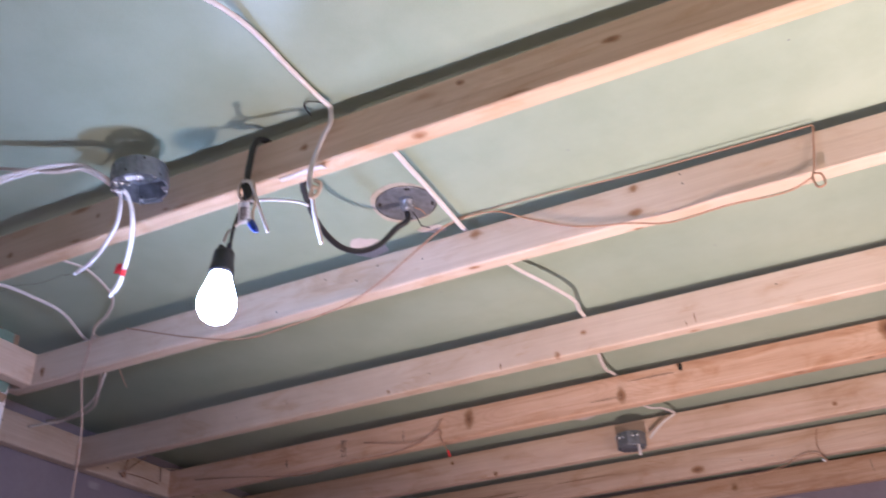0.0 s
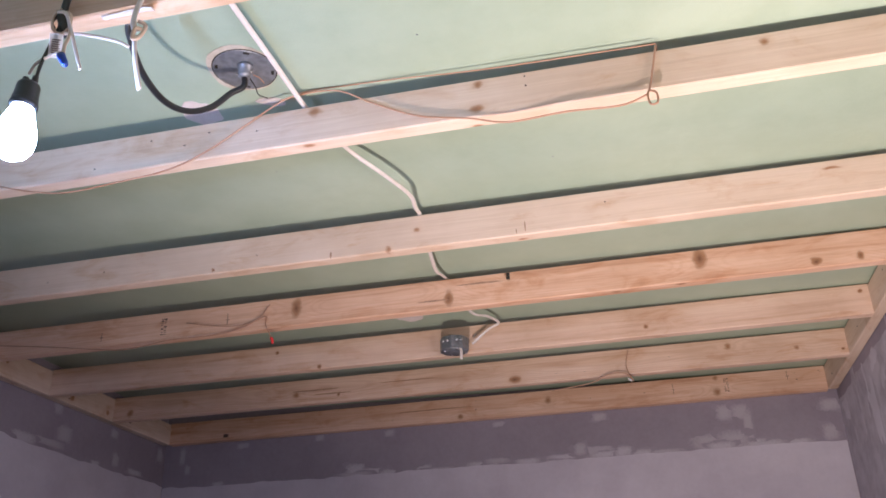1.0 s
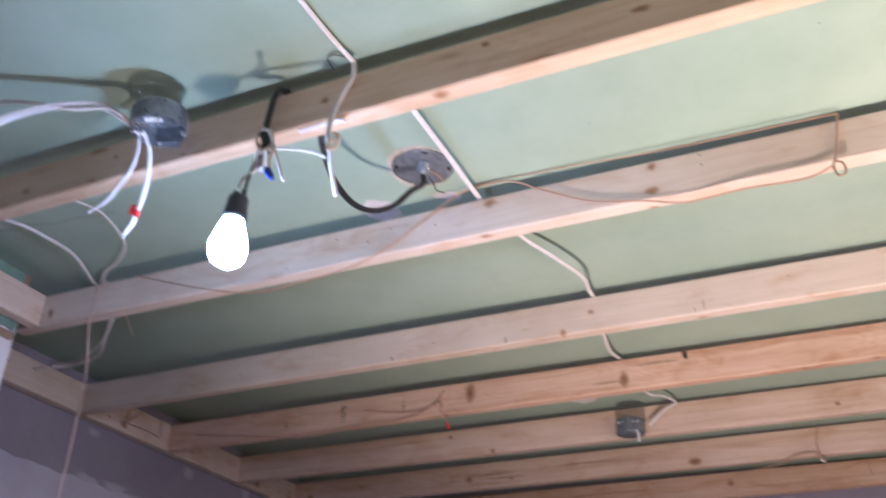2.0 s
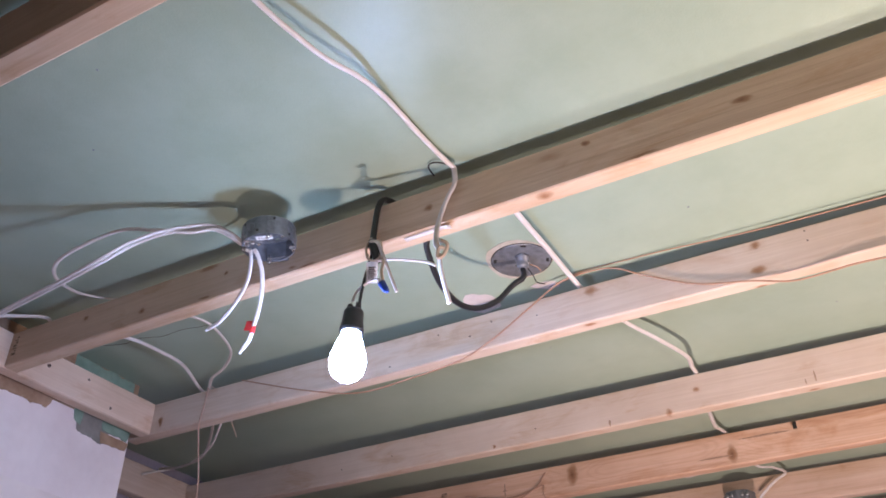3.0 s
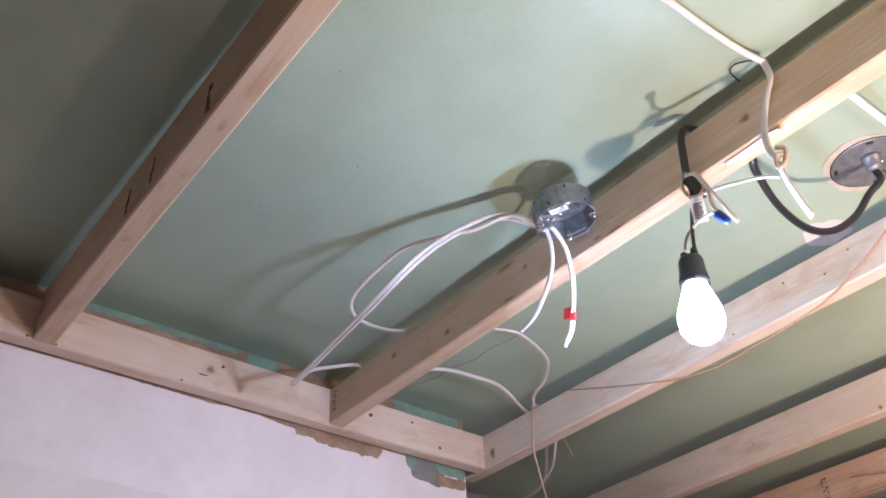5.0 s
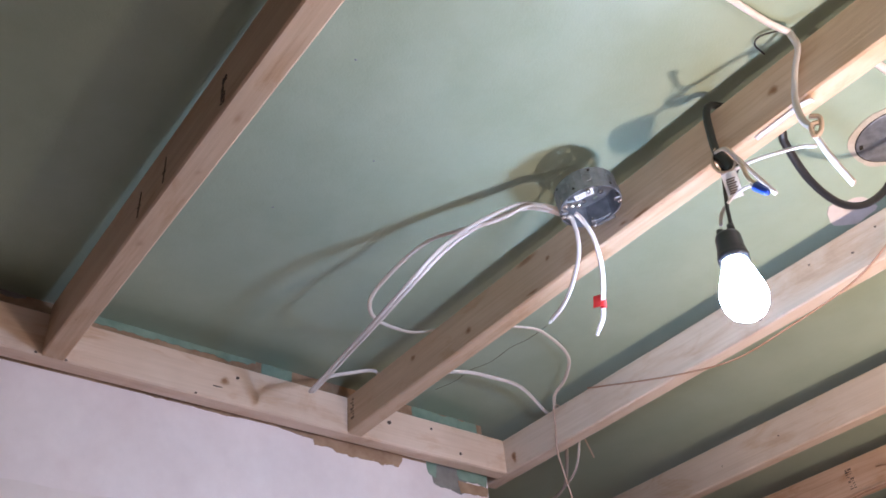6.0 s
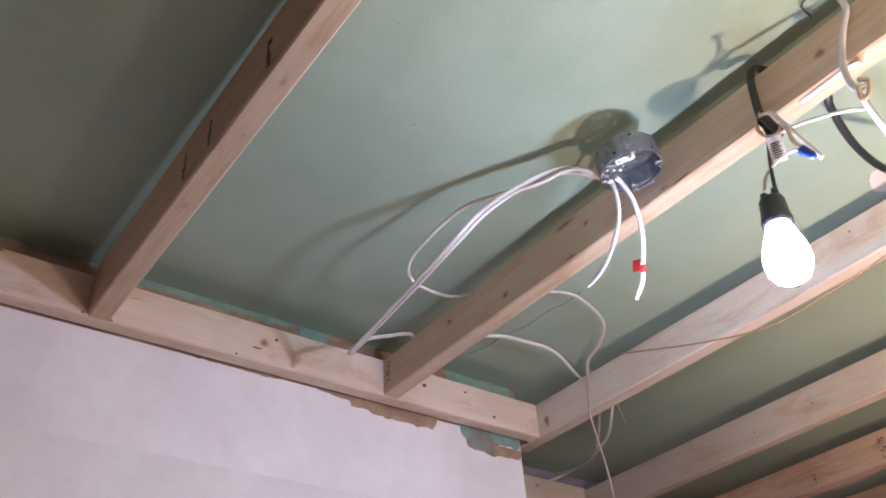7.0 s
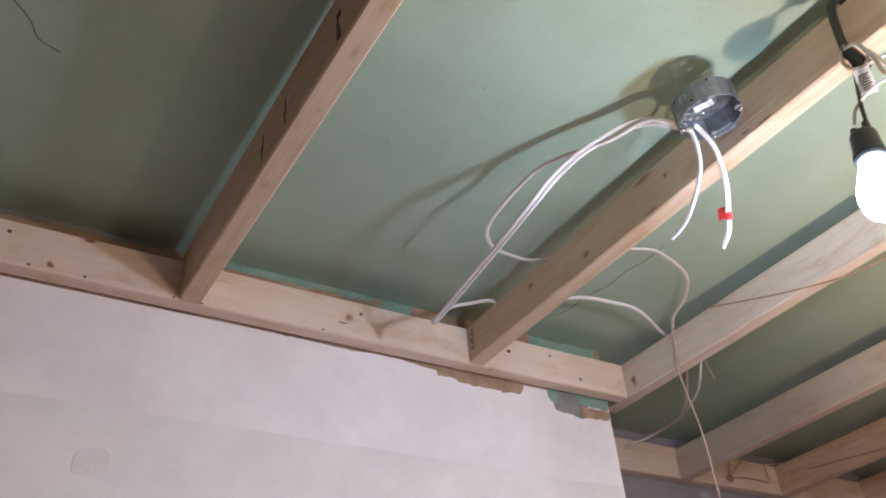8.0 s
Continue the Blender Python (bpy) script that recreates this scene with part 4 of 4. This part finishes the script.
# ---- cables at the near box ----
runs = new("white_cable")
part("long_run", tube([(0.775, 0.560, 2.324), (0.753, 0.536, 2.347), (0.726, 0.526, 2.367), (0.691, 0.508, 2.370), (0.638, 0.477, 2.356), (0.587, 0.453, 2.334), (0.540, 0.425, 2.290), (0.434, 0.430, 2.278), (0.320, 0.444, 2.280), (0.235, 0.451, 2.276), (0.170, 0.452, 2.268)], 0.0040, 0.66), WHITE_PVC, runs)
part("twin_run", tube([(0.772, 0.566, 2.324), (0.747, 0.543, 2.346), (0.718, 0.533, 2.365), (0.687, 0.517, 2.368), (0.636, 0.484, 2.354), (0.586, 0.461, 2.332), (0.540, 0.432, 2.288), (0.434, 0.436, 2.276), (0.320, 0.450, 2.278), (0.235, 0.457, 2.274), (0.169, 0.458, 2.268)], 0.0036, 0.7), WHITE_PVC, runs)
part("return_run", tube([(0.165, 0.453, 2.268), (0.189, 0.459, 2.278), (0.182, 0.490, 2.305), (0.154, 0.554, 2.345), (0.122, 0.635, 2.390), (0.09, 0.70, 2.404), (0.194, 0.803, 2.400), (0.218, 0.893, 2.398), (0.216, 0.979, 2.398), (0.163, 1.093, 2.400), (0.145, 1.13, 2.404), (0.10, 1.25, 2.41)], 0.0042, 0.62), WHITE_PVC, runs)
tagged(runs, "white cable looping from the steel box to the ledger", "cable")
coil = new("white_cable")
part("loop", tube([(0.780, 0.562, 2.324), (0.757, 0.538, 2.346), (0.725, 0.526, 2.361), (0.677, 0.506, 2.357), (0.613, 0.475, 2.366), (0.547, 0.454, 2.375), (0.459, 0.442, 2.361), (0.396, 0.441, 2.342), (0.365, 0.470, 2.330), (0.340, 0.538, 2.343), (0.281, 0.638, 2.400), (0.33, 0.70, 2.405), (0.408, 0.818, 2.400), (0.408, 0.887, 2.400), (0.369, 0.982, 2.400), (0.293, 1.047, 2.402), (0.225, 1.079, 2.402), (0.187, 1.112, 2.396)], 0.0040, 0.7), OFF_WHITE_PVC, coil)
part("far_loop", tube([(0.187, 1.112, 2.396), (0.14, 1.19, 2.400), (-0.059, 1.394, 2.400), (-0.193, 1.501, 2.400), (-0.327, 1.524, 2.400), (-0.375, 1.441, 2.363)], 0.0046, 0.7), OFF_WHITE_PVC, coil)
tagged(coil, "cream cable looping over two joists", "cable")


def cut_end(name, points, tape):
    root = new(name)
    part("sheath", tube(points, 0.0042, 0.66, normal=(0.4, -1, 0)), WHITE_PVC, root)
    a, b = Vector(points[-2]), Vector(points[-1])
    d = (b - a).normalized()
    part("wire_end", tube([b, b + d * 0.006, b + d * 0.010 + Vector((0.002, 0, 0))], 0.0028), LABEL_PAPER, root)
    if tape:
        c = Vector(points[-3])
        t = part("tape", tube([c + Vector((0.0, 0, 0.009)), c, c - Vector((0.001, 0, 0.010))], 0.0056, 0.7, normal=(0.4, -1, 0)), RED_TAPE, root, "flag of red tape")
        part("tape_flag", box_mesh(-0.014, -0.0006, -0.010, 0.0, 0.0006, 0.010), RED_TAPE, t, m=Matrix.Translation(c) @ pose(0, -0.004, 0.002, 0, 12, 8))
    return tagged(root, "cut white cable end marked with red tape" if tape else "cut white cable end hanging from the steel box", "cable end")


cut_end("cable_end", [(0.782, 0.560, 2.312), (0.779, 0.570, 2.319), (0.775, 0.580, 2.293), (0.761, 0.590, 2.261), (0.731, 0.597, 2.227), (0.698, 0.603, 2.206), (0.666, 0.608, 2.200)], False)
cut_end("cable_end", [(0.795, 0.562, 2.312), (0.794, 0.575, 2.307), (0.797, 0.590, 2.276), (0.789, 0.605, 2.237), (0.774, 0.618, 2.208), (0.758, 0.628, 2.187), (0.748, 0.632, 2.164), (0.733, 0.634, 2.150)], True)

# ---- thin bell wires ----
bell = new("bell_wire")
part("left_run", tube([(1.245, 1.092, 2.412), (1.193, 1.096, 2.405), (1.106, 1.100, 2.359), (1.031, 1.102, 2.317), (0.945, 1.100, 2.282), (0.815, 1.098, 2.267), (0.678, 1.100, 2.265), (0.521, 1.103, 2.308), (0.304, 1.106, 2.388)], 0.0019, steps=10), COPPER, bell)
part("right_run", tube([(1.190, 1.094, 2.406), (1.243, 1.094, 2.414), (1.319, 1.096, 2.408), (1.393, 1.101, 2.367), (1.488, 1.103, 2.320), (1.591, 1.104, 2.296), (1.670, 1.102, 2.272), (1.780, 1.098, 2.273), (1.886, 1.096, 2.267), (1.939, 1.098, 2.285)], 0.0019, steps=10), COPPER, bell)
part("drop", tube([(1.968, 1.125, 2.402), (1.966, 1.106, 2.398), (1.960, 1.104, 2.372), (1.945, 1.101, 2.307), (1.937, 1.098, 2.283), (1.940, 1.092, 2.258), (1.953, 1.092, 2.260), (1.953, 1.095, 2.283), (1.942, 1.098, 2.292)], 0.0022), COPPER, bell)
part("taut_run", tube([(1.225, 1.098, 2.420), (1.268, 1.097, 2.421), (1.320, 1.098, 2.420), (1.442, 1.1, 2.417), (1.562, 1.1, 2.408), (1.678, 1.1, 2.403), (1.791, 1.1, 2.401), (1.857, 1.1, 2.400), (1.966, 1.1, 2.398)], 0.0014), COPPER, bell)
tagged(bell, "thin tan bell wire draped along a joist", "wire")
hang = new("bell_wire")
part("drop", tube([(0.190, 1.105, 2.393), (0.186, 1.104, 2.340), (0.177, 1.106, 2.292), (0.165, 1.130, 2.235), (0.158, 1.155, 2.150), (0.157, 1.160, 2.0), (0.158, 1.160, 1.86), (0.162, 1.165, 1.74)], 0.0021), TAN_PVC, hang)
part("bight", tube([(0.192, 1.106, 2.399), (0.19, 1.14, 2.399), (0.17, 1.2, 2.398), (0.10, 1.30, 2.40), (0.02, 1.42, 2.402)], 0.0022), CREAM_PVC, hang)
part("second_bight", tube([(0.209, 1.165, 2.360), (0.199, 1.160, 2.302), (0.141, 1.200, 2.274), (0.048, 1.250, 2.272), (-0.080, 1.320, 2.295), (-0.255, 1.400, 2.345)], 0.0040, 0.7), OFF_WHITE_PVC, hang)
tagged(hang, "cream wire hanging down past the joists", "wire")
far_bell = new("bell_wire")
part("run", tube([(-0.263, 2.104, 2.344), (-0.035, 2.100, 2.313), (0.183, 2.098, 2.280), (0.285, 2.100, 2.282), (0.384, 2.102, 2.295), (0.582, 2.104, 2.298), (0.688, 2.104, 2.334), (0.720, 2.105, 2.370), (0.735, 2.13, 2.409)], 0.0018, steps=10), COPPER, far_bell)
part("loop", tube([(0.437, 2.105, 2.349), (0.580, 2.104, 2.321), (0.658, 2.105, 2.324), (0.716, 2.105, 2.341), (0.718, 2.104, 2.312), (0.742, 2.100, 2.264)], 0.0016), COPPER, far_bell)
part("red_end", tube([(0.742, 2.100, 2.264), (0.746, 2.100, 2.256), (0.748, 2.100, 2.244)], 0.0046), RED_TAPE, far_bell, "red taped end")
tagged(far_bell, "tan bell wire with a red taped end", "wire")
last_bell = new("bell_wire")
part("run", tube([(1.838, 3.02, 2.409), (1.832, 2.990, 2.391), (1.819, 2.988, 2.332), (1.834, 2.985, 2.276), (1.827, 2.985, 2.254)], 0.0018), COPPER, last_bell)
part("tail", tube([(1.841, 2.980, 2.271), (1.829, 2.980, 2.287), (1.813, 2.980, 2.300), (1.785, 2.980, 2.306), (1.741, 2.980, 2.300), (1.703, 2.980, 2.282), (1.659, 2.980, 2.272), (1.600, 2.980, 2.265), (1.527, 2.980, 2.258)], 0.0022, steps=6), COPPER, last_bell)
part("white_end", tube([(1.822, 2.984, 2.281), (1.834, 2.984, 2.270)], 0.0036, steps=1), LABEL_PAPER, last_bell)
tagged(last_bell, "tan bell wire looped at a far joist", "wire")
corner_bell = new("bell_wire")
part("cream_run", tube([(-0.376, 2.045, 2.391), (-0.372, 2.10, 2.40), (-0.366, 2.16, 2.409), (-0.35, 2.25, 2.415)], 0.0022), CREAM_PVC, corner_bell)
part("short_drop", tube([(-0.376, 2.045, 2.391), (-0.379, 2.052, 2.37), (-0.380, 2.056, 2.345)], 0.0018), COPPER, corner_bell)
part("upper_tail", tube([(-0.379, 1.865, 2.325), (-0.377, 1.875, 2.36), (-0.378, 1.885, 2.395)], 0.002), COPPER, corner_bell)
part("slant_tail", tube([(-0.379, 1.872, 2.330), (-0.376, 1.915, 2.37), (-0.374, 1.96, 2.405)], 0.0016), COPPER, corner_bell)
part("cross_run", tube([(-0.379, 1.868, 2.330), (-0.376, 1.95, 2.334), (-0.378, 2.045, 2.332)], 0.0018), COPPER, corner_bell)
part("twist", tube([(-0.380, 1.852, 2.322), (-0.372, 1.864, 2.330), (-0.376, 1.874, 2.318), (-0.370, 1.860, 2.312), (-0.378, 1.856, 2.326)], 0.0042), COPPER, corner_bell, "brown twist of wire")
tagged(corner_bell, "tan wire twisted together at the far ledger", "wire")

# ---- loose paper and marks on the ceiling ----
def on_ceiling(name, x, y, rx, ry, seed, mat, label, category, turn=0, thick=0.0016):
    root = part(name, blot(0, 0, rx, ry, thick, seed, 18, 0.2), mat, m=pose(x, y, ceil_z(x) + 0.0006, 180, -math.degrees(math.atan(CEIL_FALL)), turn))
    return tagged(root, label, category)


on_ceiling("filler_patch", 0.995, 1.122, 0.042, 0.046, 901, PALE_FILLER, "smooth pale filler patch on the green board", "filler", 10)
on_ceiling("filler_patch", 1.105, 2.470, 0.045, 0.045, 902, PALE_FILLER, "smooth pale filler patch on the green board", "filler", 30)
on_ceiling("filler_patch", 1.16, 1.118, 0.030, 0.016, 903, PALE_FILLER, "smooth pale filler patch on the green board", "filler", 30)
scratch = part("scratch", tube([(0.50, -0.43, ceil_z(0.5)), (0.44, -0.365, ceil_z(0.44)), (0.405, -0.345, ceil_z(0.405)), (0.39, -0.31, ceil_z(0.39))], 0.0008), INK)
tagged(scratch, "dark crack in the green board", "crack")
# a crooked crack in the board, drawn as a thin dark tube
thin_crack = part("crack_line", tube([(0.052, 0.86, ceil_z(0.05)), (0.11, 0.876, ceil_z(0.11)), (0.16, 0.873, ceil_z(0.16)), (0.22, 0.891, ceil_z(0.22)), (0.29, 0.889, ceil_z(0.29)), (0.34, 0.899, ceil_z(0.34)), (0.40, 0.897, ceil_z(0.4))], 0.0007), INK)
tagged(thin_crack, "thin crooked dark crack in the green board", "mark")
for k, (x, y) in enumerate(((0.62, 0.30), (0.43, 0.22), (0.78, 0.16), (1.52, 0.98), (1.95, 0.86), (1.05, 1.40), (1.72, 1.50), (1.60, 0.30))):
    speck = part("screw_head", lathe([(0, -0.0008), (0.0018, -0.0008), (0.0022, 0.0005), (0, 0.0005)], 10), DARK_STEEL, m=pose(x, y, ceil_z(x)))
    tagged(speck, "small dark screw head in the green board", "screw", "ceiling screws")
